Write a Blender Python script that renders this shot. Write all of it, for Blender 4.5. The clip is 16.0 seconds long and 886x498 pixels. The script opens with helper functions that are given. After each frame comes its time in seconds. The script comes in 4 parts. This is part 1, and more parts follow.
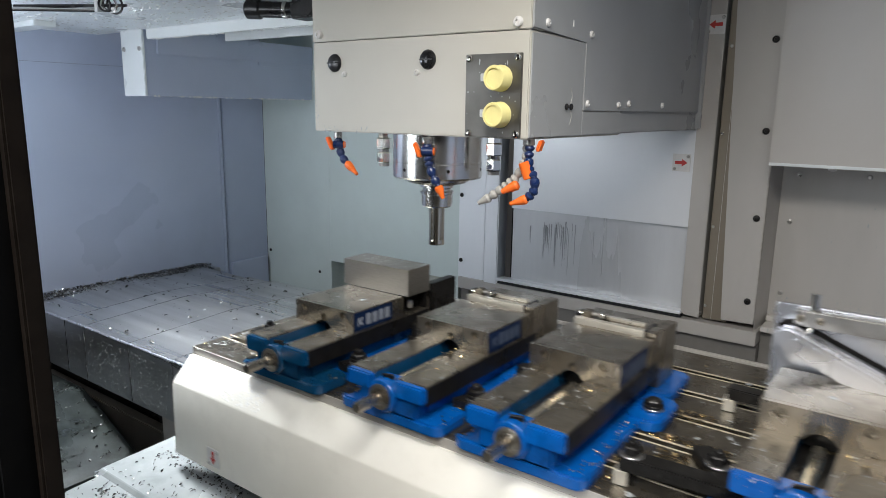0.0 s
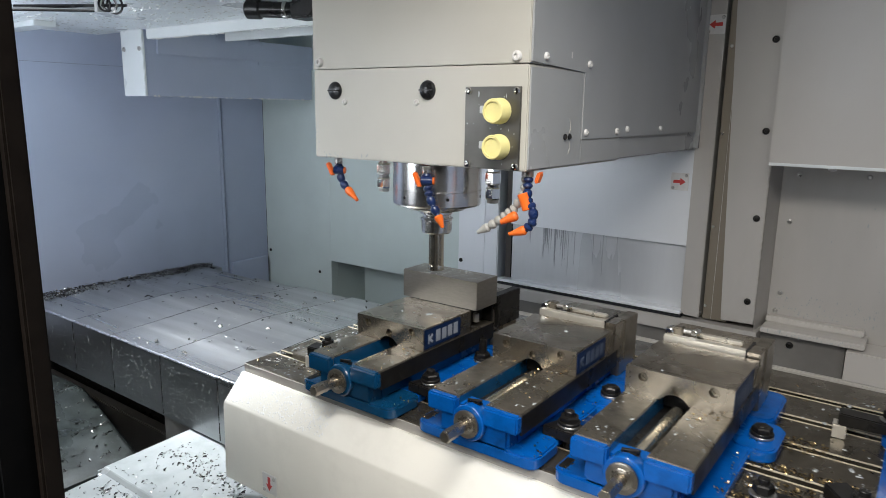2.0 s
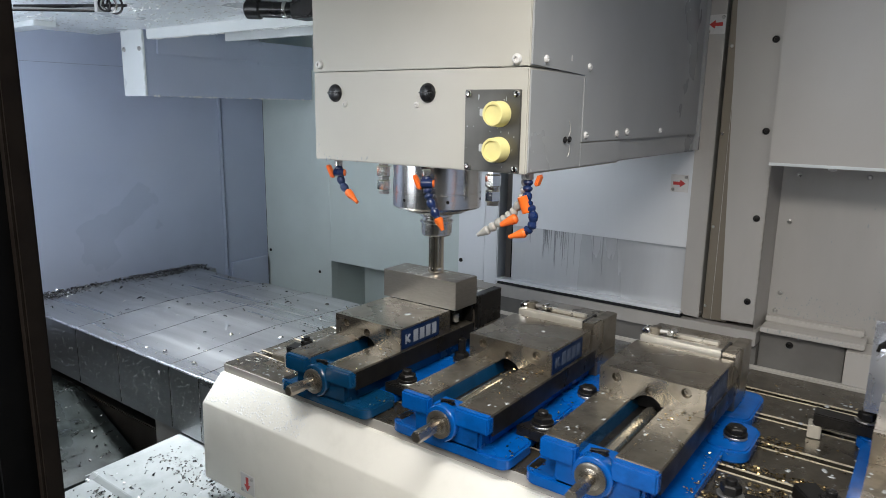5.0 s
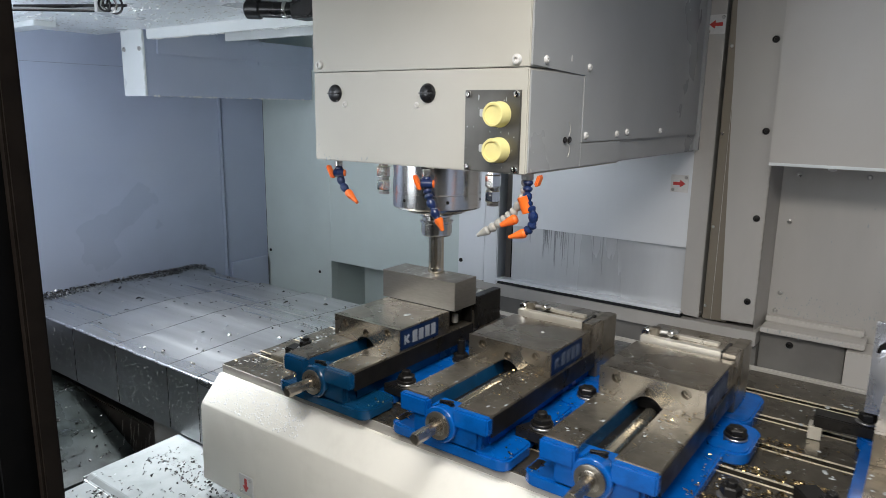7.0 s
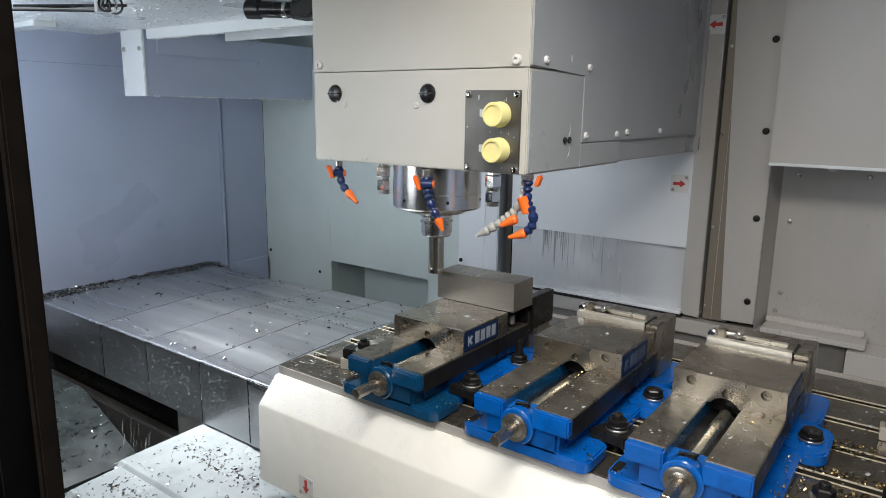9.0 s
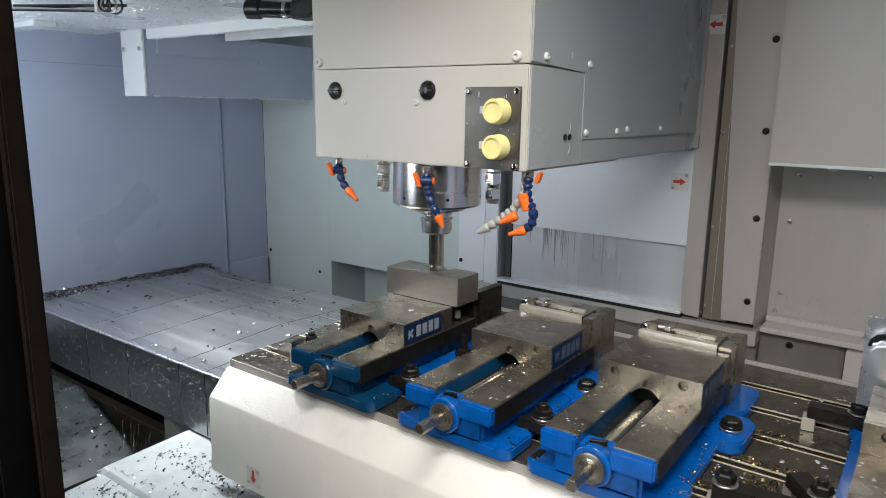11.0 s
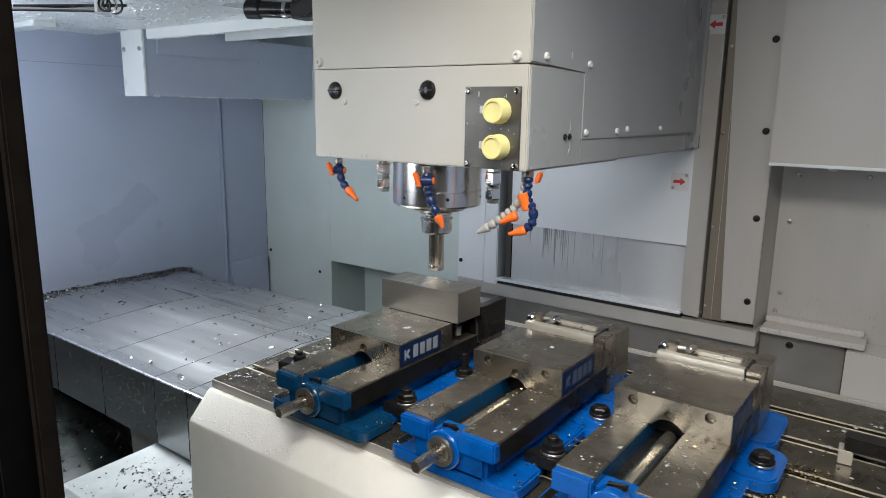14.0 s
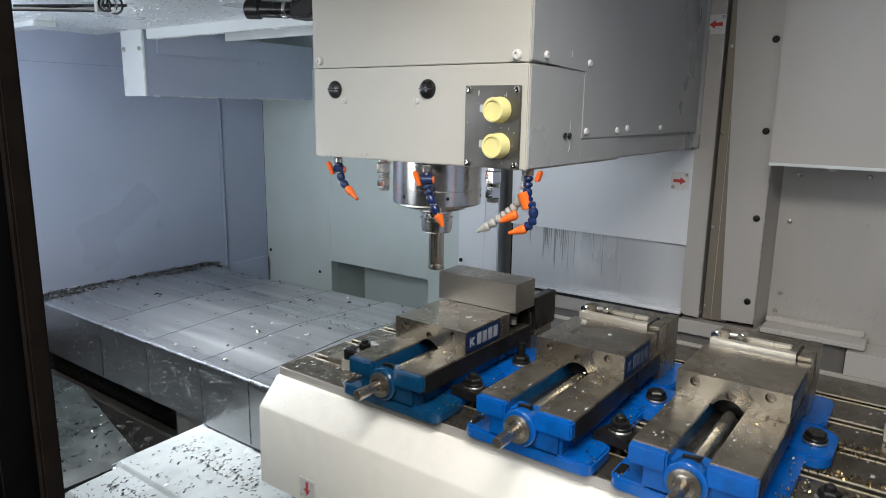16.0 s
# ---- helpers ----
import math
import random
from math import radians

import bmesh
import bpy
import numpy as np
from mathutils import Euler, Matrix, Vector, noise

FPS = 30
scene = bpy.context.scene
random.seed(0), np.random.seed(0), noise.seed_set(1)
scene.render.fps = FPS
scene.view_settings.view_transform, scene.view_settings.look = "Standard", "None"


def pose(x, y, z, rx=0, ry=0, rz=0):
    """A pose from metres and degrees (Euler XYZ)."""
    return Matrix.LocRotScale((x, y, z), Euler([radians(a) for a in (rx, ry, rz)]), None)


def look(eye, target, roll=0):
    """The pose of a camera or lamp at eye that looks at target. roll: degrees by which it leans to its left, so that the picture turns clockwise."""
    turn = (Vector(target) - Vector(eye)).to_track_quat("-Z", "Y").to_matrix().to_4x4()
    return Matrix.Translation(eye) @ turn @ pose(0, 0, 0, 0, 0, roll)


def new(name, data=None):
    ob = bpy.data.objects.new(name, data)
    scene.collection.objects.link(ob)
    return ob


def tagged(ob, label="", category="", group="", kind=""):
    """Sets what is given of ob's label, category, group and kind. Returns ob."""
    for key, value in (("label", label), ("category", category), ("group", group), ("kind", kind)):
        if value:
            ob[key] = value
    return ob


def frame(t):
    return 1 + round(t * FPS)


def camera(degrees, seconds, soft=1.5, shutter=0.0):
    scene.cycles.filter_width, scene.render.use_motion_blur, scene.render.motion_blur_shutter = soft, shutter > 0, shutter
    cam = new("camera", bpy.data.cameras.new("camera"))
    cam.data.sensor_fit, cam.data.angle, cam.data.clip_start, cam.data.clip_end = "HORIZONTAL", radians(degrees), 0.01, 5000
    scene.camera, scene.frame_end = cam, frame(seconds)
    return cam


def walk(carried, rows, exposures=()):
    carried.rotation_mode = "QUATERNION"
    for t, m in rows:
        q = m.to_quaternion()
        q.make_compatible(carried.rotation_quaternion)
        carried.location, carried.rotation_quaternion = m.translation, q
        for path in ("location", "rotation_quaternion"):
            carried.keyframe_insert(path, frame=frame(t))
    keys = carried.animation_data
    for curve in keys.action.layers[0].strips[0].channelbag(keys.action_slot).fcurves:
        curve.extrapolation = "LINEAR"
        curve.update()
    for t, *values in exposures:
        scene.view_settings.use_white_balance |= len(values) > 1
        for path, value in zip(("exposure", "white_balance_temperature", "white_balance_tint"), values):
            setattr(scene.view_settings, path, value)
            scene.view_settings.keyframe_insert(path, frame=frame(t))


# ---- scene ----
cam = camera(66.48, 16.0, soft=0.35, shutter=0.5)
CAM = pose(0.7621, -0.7710, 0.4803, 78.328, -0.860, 36.452)
walk(cam, [(0.0, CAM), (16.0, CAM)])

# ---- light ----
world = bpy.data.worlds.new("world")
scene.world = world
world.use_nodes = True
world.node_tree.nodes["Background"].inputs[0].default_value = (0.8, 0.85, 0.9, 1)
world.node_tree.nodes["Background"].inputs[1].default_value = 0.010
scene.view_settings.exposure = 0.0


def lamp(name, eye, target, sx, sy, watts, color):
    data = bpy.data.lights.new(name, "AREA")
    data.shape, data.size, data.size_y, data.energy, data.color = "RECTANGLE", sx, sy, watts, color
    ob = new(name, data)
    ob.matrix_world = look(eye, target)
    return tagged(ob, category="light", kind="structure")


def bulb(name, eye, watts, radius, color):
    data = bpy.data.lights.new(name, "POINT")
    data.energy, data.shadow_soft_size, data.color = watts, radius, color
    ob = new(name, data)
    ob.location = eye
    return tagged(ob, category="light", kind="structure")


# unseen work lights, fills added right and front, and the workshop's ceiling light
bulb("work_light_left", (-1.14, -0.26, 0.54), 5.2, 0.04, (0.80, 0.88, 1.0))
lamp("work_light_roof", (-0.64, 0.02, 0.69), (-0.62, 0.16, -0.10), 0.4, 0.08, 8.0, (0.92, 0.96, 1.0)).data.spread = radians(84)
# added fill with no known lamp: lifts the head side, vises and apron
lamp("fill_light_right", (0.55, -0.30, 0.95), (0.18, 0.22, -0.10), 0.6, 0.06, 2.0, (1.0, 0.98, 0.95)).data.spread = radians(84)
# added fill, shone in through the opening left in the unseen door
lamp("front_fill_light", (-0.90, -2.3, 0.80), (-0.25, 0.8, 0.25), 2.2, 1.4, 74.0, (0.87, 0.925, 1.0))
lamp("workshop_light", (0.95, -1.9, 1.9), (0.1, 0.3, 0.2), 1.6, 0.7, 52.0, (1.0, 0.955, 0.90))


# ---- materials ----
def mat(name, base, rough=0.5, metal=0.0, vary=0.06, scale=30.0, bump=0.0, bscale=200.0, dirt=None, dirt_amt=0.0,
        dscale=6.0, stretch=(1, 1, 1), rvary=0.12, coat=0.0, rnd=0.0):
    m = bpy.data.materials.new(name)
    m.use_nodes = True
    nt = m.node_tree
    b = nt.nodes["Principled BSDF"]
    L = nt.links.new
    tc = nt.nodes.new("ShaderNodeTexCoord")
    mp = nt.nodes.new("ShaderNodeMapping")
    mp.inputs["Scale"].default_value = stretch
    L(tc.outputs["Object"], mp.inputs[0])
    n1 = nt.nodes.new("ShaderNodeTexNoise")
    n1.inputs["Scale"].default_value, n1.inputs["Detail"].default_value = scale, 5
    L(mp.outputs[0], n1.inputs["Vector"])
    ramp = nt.nodes.new("ShaderNodeMapRange")
    ramp.inputs["From Min"].default_value, ramp.inputs["From Max"].default_value = 0.3, 0.7
    ramp.inputs["To Min"].default_value, ramp.inputs["To Max"].default_value = 1 - vary, 1 + vary
    L(n1.outputs["Fac"], ramp.inputs["Value"])
    mul = nt.nodes.new("ShaderNodeVectorMath")
    mul.operation = "SCALE"
    mul.inputs[0].default_value = base
    L(ramp.outputs[0], mul.inputs["Scale"])
    col = mul.outputs[0]
    if rnd:
        oi = nt.nodes.new("ShaderNodeNewGeometry")
        rr = nt.nodes.new("ShaderNodeMapRange")
        rr.inputs["To Min"].default_value, rr.inputs["To Max"].default_value = 1 - rnd, 1 + rnd
        L(oi.outputs["Random Per Island"], rr.inputs["Value"])
        m2 = nt.nodes.new("ShaderNodeVectorMath")
        m2.operation = "SCALE"
        L(col, m2.inputs[0])
        L(rr.outputs[0], m2.inputs["Scale"])
        col = m2.outputs[0]
    if dirt:
        n2 = nt.nodes.new("ShaderNodeTexNoise")
        n2.inputs["Scale"].default_value, n2.inputs["Detail"].default_value, n2.inputs["Roughness"].default_value = dscale, 8, 0.65
        L(mp.outputs[0], n2.inputs["Vector"])
        dr = nt.nodes.new("ShaderNodeMapRange")
        dr.inputs["From Min"].default_value, dr.inputs["From Max"].default_value = 0.5, 0.75
        dr.inputs["To Min"].default_value, dr.inputs["To Max"].default_value = 0, dirt_amt
        L(n2.outputs["Fac"], dr.inputs["Value"])
        mx = nt.nodes.new("ShaderNodeMix")
        mx.data_type = "RGBA"
        L(dr.outputs[0], mx.inputs["Factor"])
        L(col, mx.inputs[6])
        mx.inputs[7].default_value = (*dirt, 1)
        col = mx.outputs[2]
    L(col, b.inputs["Base Color"])
    r = nt.nodes.new("ShaderNodeMapRange")
    r.inputs["From Min"].default_value, r.inputs["From Max"].default_value = 0.3, 0.7
    r.inputs["To Min"].default_value, r.inputs["To Max"].default_value = max(0.02, rough - rvary), min(1, rough + rvary)
    n3 = nt.nodes.new("ShaderNodeTexNoise")
    n3.inputs["Scale"].default_value, n3.inputs["Detail"].default_value = scale * 0.37, 6
    L(mp.outputs[0], n3.inputs["Vector"])
    L(n3.outputs["Fac"], r.inputs["Value"])
    L(r.outputs[0], b.inputs["Roughness"])
    b.inputs["Metallic"].default_value = metal
    b.inputs["Coat Weight"].default_value = coat
    if bump:
        n4 = nt.nodes.new("ShaderNodeTexNoise")
        n4.inputs["Scale"].default_value, n4.inputs["Detail"].default_value = bscale, 4
        L(mp.outputs[0], n4.inputs["Vector"])
        bp = nt.nodes.new("ShaderNodeBump")
        bp.inputs["Strength"].default_value, bp.inputs["Distance"].default_value = bump, 0.001
        L(n4.outputs["Fac"], bp.inputs["Height"])
        L(bp.outputs[0], b.inputs["Normal"])
    return m


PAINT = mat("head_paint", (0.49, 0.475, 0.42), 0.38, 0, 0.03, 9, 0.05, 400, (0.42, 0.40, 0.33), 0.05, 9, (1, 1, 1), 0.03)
# head paint darkened: the side's weaker light is put in the colour
PAINT_SIDE = mat("shaded_side_paint", (0.36, 0.37, 0.372), 0.34, 0, 0.04, 8, 0.05, 400, (0.23, 0.23, 0.22), 0.3, 4)
WALL = mat("enclosure_paint", (0.45, 0.505, 0.635), 0.34, 0, 0.05, 5, 0.04, 300, (0.42, 0.44, 0.49), 0.35, 2.5)
BACKP = mat("back_wall_paint", (0.56, 0.63, 0.605), 0.36, 0, 0.04, 5, 0.04, 300, (0.44, 0.49, 0.475), 0.3, 3)
WARM = mat("stainless_grey", (0.46, 0.44, 0.41), 0.42, 0.25, 0.05, 7, 0.04, 300, (0.36, 0.34, 0.30), 0.35, 5, (1, 1, 0.3))
CREAM = mat("cream_paint", (0.50, 0.475, 0.44), 0.40, 0, 0.04, 6, 0.05, 300, (0.40, 0.37, 0.31), 0.25, 6)
APRON = mat("apron_paint", (0.80, 0.78, 0.71), 0.33, 0, 0.04, 7, 0.06, 250, (0.5, 0.48, 0.42), 0.3, 8)
PANEL = mat("slide_panel_steel", (0.74, 0.76, 0.78), 0.36, 0.12, 0.05, 6, 0.03, 300, (0.50, 0.52, 0.54), 0.3, 3, (1, 1, 0.25))
STREAK = mat("streak_stain", (0.24, 0.25, 0.26), 0.45, 0.1, 0.25, 40, 0, 1, None, 0, 1, (1, 1, 0.08))
LOWPANEL = mat("lower_panel_steel", (0.52, 0.535, 0.55), 0.34, 0.2, 0.08, 14, 0.03, 300, (0.26, 0.27, 0.28), 0.5, 7, (1, 1, 0.10))
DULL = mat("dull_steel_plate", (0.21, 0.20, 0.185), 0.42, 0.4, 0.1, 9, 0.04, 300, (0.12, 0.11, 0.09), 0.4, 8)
BROWNED = mat("brown_stained_steel", (0.22, 0.19, 0.148), 0.40, 0.35, 0.10, 9, 0.04, 300, (0.20, 0.17, 0.12), 0.5, 5, (1, 1, 0.2))
FIXPLATE = mat("bright_fixture_steel", (0.62, 0.63, 0.66), 0.28, 0.9, 0.05, 30, 0.03, 500)
STEEL = mat("machined_steel", (0.46, 0.45, 0.43), 0.32, 0.9, 0.10, 60, 0.05, 500, (0.2, 0.18, 0.15), 0.5, 18)
JAW = mat("ground_jaw_steel", (0.36, 0.32, 0.262), 0.27, 0.92, 0.12, 40, 0.03, 500, (0.15, 0.125, 0.085), 0.5, 22, (1, 1, 1), 0.07)
WAY = mat("vise_way_steel", (0.24, 0.215, 0.175), 0.30, 0.82, 0.18, 40, 0.08, 400, (0.055, 0.045, 0.03), 0.7, 22)
CHROME = mat("polished_steel", (0.66, 0.65, 0.63), 0.16, 1.0, 0.05, 30, 0, 1, None, 0, 1, (1, 1, 1), 0.06)
SPIN = mat("spindle_steel", (0.82, 0.81, 0.79), 0.24, 1.0, 0.02, 20, 0, 1, None, 0, 1, (1, 1, 6), 0.015)
TOOL = mat("tool_steel", (0.72, 0.66, 0.55), 0.20, 1.0, 0.08, 60, 0, 1, None, 0, 1, (1, 1, 0.3), 0.06)
ALU = mat("milled_aluminium", (0.32, 0.30, 0.27), 0.40, 0.92, 0.06, 90, 0.03, 900, (0.26, 0.245, 0.22), 0.35, 20, (1, 1, 4), 0.06)
COVER = mat("way_cover_steel", (0.42, 0.43, 0.44), 0.35, 0.92, 0.16, 30, 0.25, 70, (0.20, 0.21, 0.22), 0.45, 5, (0.05, 1.0, 0.5), 0.12)
TABLE = mat("table_steel", (0.145, 0.128, 0.10), 0.27, 0.8, 0.18, 40, 0.08, 300, (0.05, 0.042, 0.03), 0.7, 14)
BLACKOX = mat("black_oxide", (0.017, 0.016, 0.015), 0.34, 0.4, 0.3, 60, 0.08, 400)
BLACKPL = mat("black_plastic", (0.012, 0.012, 0.013), 0.28, 0, 0.2, 40)
# near-black that stands for the shade in slots, gaps and the sump
DARK = mat("void_shade", (0.02, 0.021, 0.023), 0.6, 0, 0.2, 10)
DOOR = mat("black_door_paint", (0.0025, 0.0026, 0.0028), 0.72, 0, 0.25, 15, 0.05, 300, (0.010, 0.009, 0.008), 0.5, 12)
SEAL = mat("brown_seal", (0.012, 0.009, 0.007), 0.6, 0, 0.25, 40, 0.1, 300)
BLUE = mat("blue_casting_paint", (0.001, 0.094, 0.385), 0.20, 0, 0.15, 30, 0.14, 90, (0.001, 0.02, 0.075), 0.75, 14, (1, 1, 1), 0.1, 0.2)
# darker casting blue: one whole vise, and the shade inside the screw channels
BLUEDARK = mat("dark_blue_paint", (0.003, 0.052, 0.130), 0.20, 0, 0.15, 30, 0.14, 90, (0.003, 0.018, 0.045), 0.6, 14, (1, 1, 1), 0.1, 0.4)
LABELB = mat("label_blue", (0.004, 0.016, 0.055), 0.4, 0, 0.15, 60, 0, 1, (0.006, 0.01, 0.02), 0.5, 30)
# label white dimmed: the shade on these faces is put in the colour
LABELDIM = mat("label_shaded", (0.07, 0.09, 0.13), 0.45, 0, 0.2, 60, 0, 1, (0.03, 0.04, 0.07), 0.6, 40)
LABELW = mat("label_white", (0.26, 0.28, 0.31), 0.45, 0, 0.1, 60)
ORANGE = mat("orange_plastic", (0.85, 0.16, 0.02), 0.38, 0, 0.08, 60, 0.03, 300)
NAVY = mat("navy_plastic", (0.008, 0.022, 0.085), 0.34, 0, 0.15, 60, 0.03, 300)
GREYPL = mat("grey_plastic", (0.40, 0.39, 0.36), 0.42, 0, 0.08, 60, 0.03, 300)
YELLOW = mat("yellow_cap_plastic", (0.78, 0.70, 0.30), 0.42, 0, 0.05, 40, 0.03, 200)
PLATE = mat("connector_plate", (0.13, 0.125, 0.115), 0.38, 0.7, 0.10, 30, 0.03, 300)
WHITE = mat("white_sign", (0.66, 0.65, 0.63), 0.4, 0, 0.06, 40, 0, 1, (0.35, 0.33, 0.3), 0.4, 30)
RED = mat("red_arrow", (0.50, 0.035, 0.03), 0.45, 0, 0.12, 60)
CEIL = mat("ceiling_sheet", (0.74, 0.78, 0.79), 0.34, 0.0, 0.06, 8, 0.1, 60, (0.45, 0.47, 0.47), 0.3, 9)
LIP = mat("bright_sheet_edge", (0.72, 0.75, 0.74), 0.35, 0, 0.04, 10)
DROP = mat("coolant_drop", (0.40, 0.42, 0.42), 0.06, 0.0, 0.05, 20, 0, 1, None, 0, 1, (1, 1, 1), 0.03)
CHIP = mat("metal_chip", (0.55, 0.53, 0.49), 0.24, 1.0, 0.1, 200, 0, 1, None, 0, 1, (1, 1, 1), 0.1, 0, 0.5)
GOLDCHIP = mat("gold_metal_chip", (0.46, 0.34, 0.17), 0.26, 1.0, 0.1, 200, 0, 1, None, 0, 1, (1, 1, 1), 0.1, 0, 0.5)
DARKCHIP = mat("dark_metal_chip", (0.075, 0.073, 0.07), 0.30, 0.8, 0.1, 200, 0, 1, None, 0, 1, (1, 1, 1), 0.1, 0, 0.8)
# pale chute paint darkened to hold its shade, plus black wet blotches
CHUTE = mat("wet_shaded_chute_paint", (0.030, 0.036, 0.034), 0.28, 0, 0.4, 25, 0.3, 120, (0.004, 0.004, 0.004), 1.0, 14)
NICKEL = mat("nickel_plate", (0.86, 0.84, 0.78), 0.17, 1.0, 0.02, 40, 0, 1, None, 0, 1, (1, 1, 1), 0.03)
TRAY = mat("tray_paint", (0.29, 0.31, 0.31), 0.26, 0, 0.10, 9, 0.08, 150, (0.17, 0.185, 0.185), 0.7, 7)
BRASS = mat("pale_worn_steel", (0.60, 0.57, 0.50), 0.38, 0.6, 0.1, 40, 0.05, 300, (0.3, 0.27, 0.2), 0.4, 20)
SHOP = mat("workshop_wall_paint", (0.32, 0.31, 0.30), 0.8, 0, 0.05, 2)
EDGE = mat("slot_edge_highlight", (0.72, 0.64, 0.48), 0.36, 0.35, 0.2, 60, 0, 1, (0.25, 0.21, 0.15), 0.6, 25)
SCREW = mat("oiled_screw_steel", (0.82, 0.76, 0.62), 0.26, 0.95, 0.08, 60, 0.05, 500, None, 0, 1, (1, 1, 1), 0.06)
SPLASH = mat("fine_splash", (0.80, 0.80, 0.78), 0.15, 0, 0.05, 40)
for m, s in ((DOOR, 0.08), (SEAL, 0.08), (DARK, 0.25), (BLACKOX, 0.3)):
    m.node_tree.nodes["Principled BSDF"].inputs["Specular IOR Level"].default_value = s
SHOPFLOOR = mat("workshop_floor_paint", (0.20, 0.20, 0.20), 0.6, 0, 0.1, 3)


# ---- builders ----
def bevel(bm, w, seg=2):
    if w:
        bmesh.ops.bevel(bm, geom=[e for e in bm.edges if len(e.link_faces) == 2 and e.calc_face_angle(0) > 0.5], offset=w, segments=seg,
                        affect="EDGES", clamp_overlap=True)
    return bm


def box(x0, y0, z0, x1, y1, z1, w=0.0, seg=2):
    bm = bmesh.new()
    bmesh.ops.create_cube(bm, size=1)
    for v in bm.verts:
        v.co = ((x0 + x1) / 2 + v.co.x * (x1 - x0), (y0 + y1) / 2 + v.co.y * (y1 - y0), (z0 + z1) / 2 + v.co.z * (z1 - z0))
    return bevel(bm, w, seg)


def prism(pts, axis, a, b, w=0.0):
    """Extrudes a polygon along an axis from a to b; pts are the two other coordinates in order."""
    bm = bmesh.new()

    def at(p, q):
        return {"x": (q, p[0], p[1]), "y": (p[0], q, p[1]), "z": (p[0], p[1], q)}[axis]
    lo, hi = [bm.verts.new(at(p, a)) for p in pts], [bm.verts.new(at(p, b)) for p in pts]
    n = len(pts)
    bm.faces.new(lo)
    bm.faces.new(hi[::-1])
    for i in range(n):
        bm.faces.new((lo[i], hi[i], hi[(i + 1) % n], lo[(i + 1) % n]))
    bmesh.ops.recalc_face_normals(bm, faces=bm.faces)
    return bevel(bm, w)


def drilled(pts, holes, a, b, w=0.0):
    """A plate whose outline pts lies in x and z, from y = a to b, with round holes (x, z, r) right through it."""
    bm = bmesh.new()
    loops = [pts] + [[(hx + r * math.cos(2 * math.pi * k / 20), hz + r * math.sin(2 * math.pi * k / 20)) for k in range(20)] for hx, hz, r in holes]
    rings = []
    for loop in loops:
        ring = [bm.verts.new((p[0], a, p[1])) for p in loop]
        for k, v in enumerate(ring):
            bm.edges.new((v, ring[(k + 1) % len(ring)]))
        rings.append(ring)
    bmesh.ops.triangle_fill(bm, edges=bm.edges[:], use_beauty=True, normal=(0, -1, 0))
    rim = []
    for ring in rings:
        back = [bm.verts.new((v.co.x, b, v.co.z)) for v in ring]
        for k in range(len(ring)):
            bm.faces.new((ring[k], ring[(k + 1) % len(ring)], back[(k + 1) % len(ring)], back[k]))
    bmesh.ops.recalc_face_normals(bm, faces=bm.faces)
    for v in rings[0]:
        rim += [e for e in v.link_edges if e.other_vert(v) in rings[0] and e.is_manifold and e.calc_face_angle(0) > 0.5]
    if w:
        bmesh.ops.bevel(bm, geom=list(set(rim)), offset=w, segments=2, affect="EDGES", clamp_overlap=True)
    return bm


def lathe(profile, m=None, seg=32):
    """Turns (radius, height) pairs round z; m places the result."""
    bm = bmesh.new()
    rings = []
    for r, z in profile:
        rings.append([bm.verts.new((r * math.cos(2 * math.pi * i / seg), r * math.sin(2 * math.pi * i / seg), z)) for i in range(seg)])
    for a, b in zip(rings, rings[1:]):
        for i in range(seg):
            f = bm.faces.new((a[i], a[(i + 1) % seg], b[(i + 1) % seg], b[i]))
            f.smooth = seg > 8
    bm.faces.new(rings[0][::-1])
    bm.faces.new(rings[-1])
    bmesh.ops.recalc_face_normals(bm, faces=bm.faces)
    if m is not None:
        bm.transform(m)
    return bm


def along(p, q):
    """A matrix that takes the z axis from p towards q."""
    return Matrix.Translation(p) @ (Vector(q) - Vector(p)).to_track_quat("Z", "Y").to_matrix().to_4x4()


def rod(p, q, r, seg=16, w=0.0):
    h = (Vector(q) - Vector(p)).length
    c = min(w, r * 0.5)
    prof = [(r - c, 0), (r, c), (r, h - c), (r - c, h)] if c else [(r, 0), (r, h)]
    return lathe(prof, along(p, q), seg)


def hexnut(p, q, r, w=0.0008):
    return rod(p, q, r, 6, w)


def joined(*bms):
    out = bmesh.new()
    for b in bms:
        me = bpy.data.meshes.new("tmp")
        b.to_mesh(me)
        b.free()
        out.from_mesh(me)
        bpy.data.meshes.remove(me)
    return out


def part(name, bm, material, parent=None, label="", at=None):
    me = bpy.data.meshes.new(name)
    bm.to_mesh(me)
    bm.free()
    me.materials.append(material)
    me.set_sharp_from_angle(angle=radians(32))
    ob = new(name, me)
    if parent is not None:
        ob.parent = parent
    if at is not None:
        ob.matrix_basis = at
    if label:
        ob["label"] = label
    return ob


def thing(name, label, category, group="", kind="", at=None):
    ob = new(name)
    ob.empty_display_size = 0.02
    if at is not None:
        ob.matrix_basis = at
    return tagged(ob, label, category, group, kind)


def structure(name, bm, material, label="", category=""):
    return tagged(part(name, bm, material), label, category, kind="structure")


def screw_head(parent, p, d, r=0.006, material=None, name="screw"):
    """A button-head screw at p that faces along d, with its hex socket."""
    q = Vector(p) + Vector(d) * r * 0.7
    bm = lathe([(r, 0), (r, r * 0.25), (r * 0.8, r * 0.6), (r * 0.45, r * 0.72), (r * 0.4, r * 0.72), (r * 0.38, r * 0.35)], along(p, q), 14)
    return part(name, bm, material or STEEL, parent)


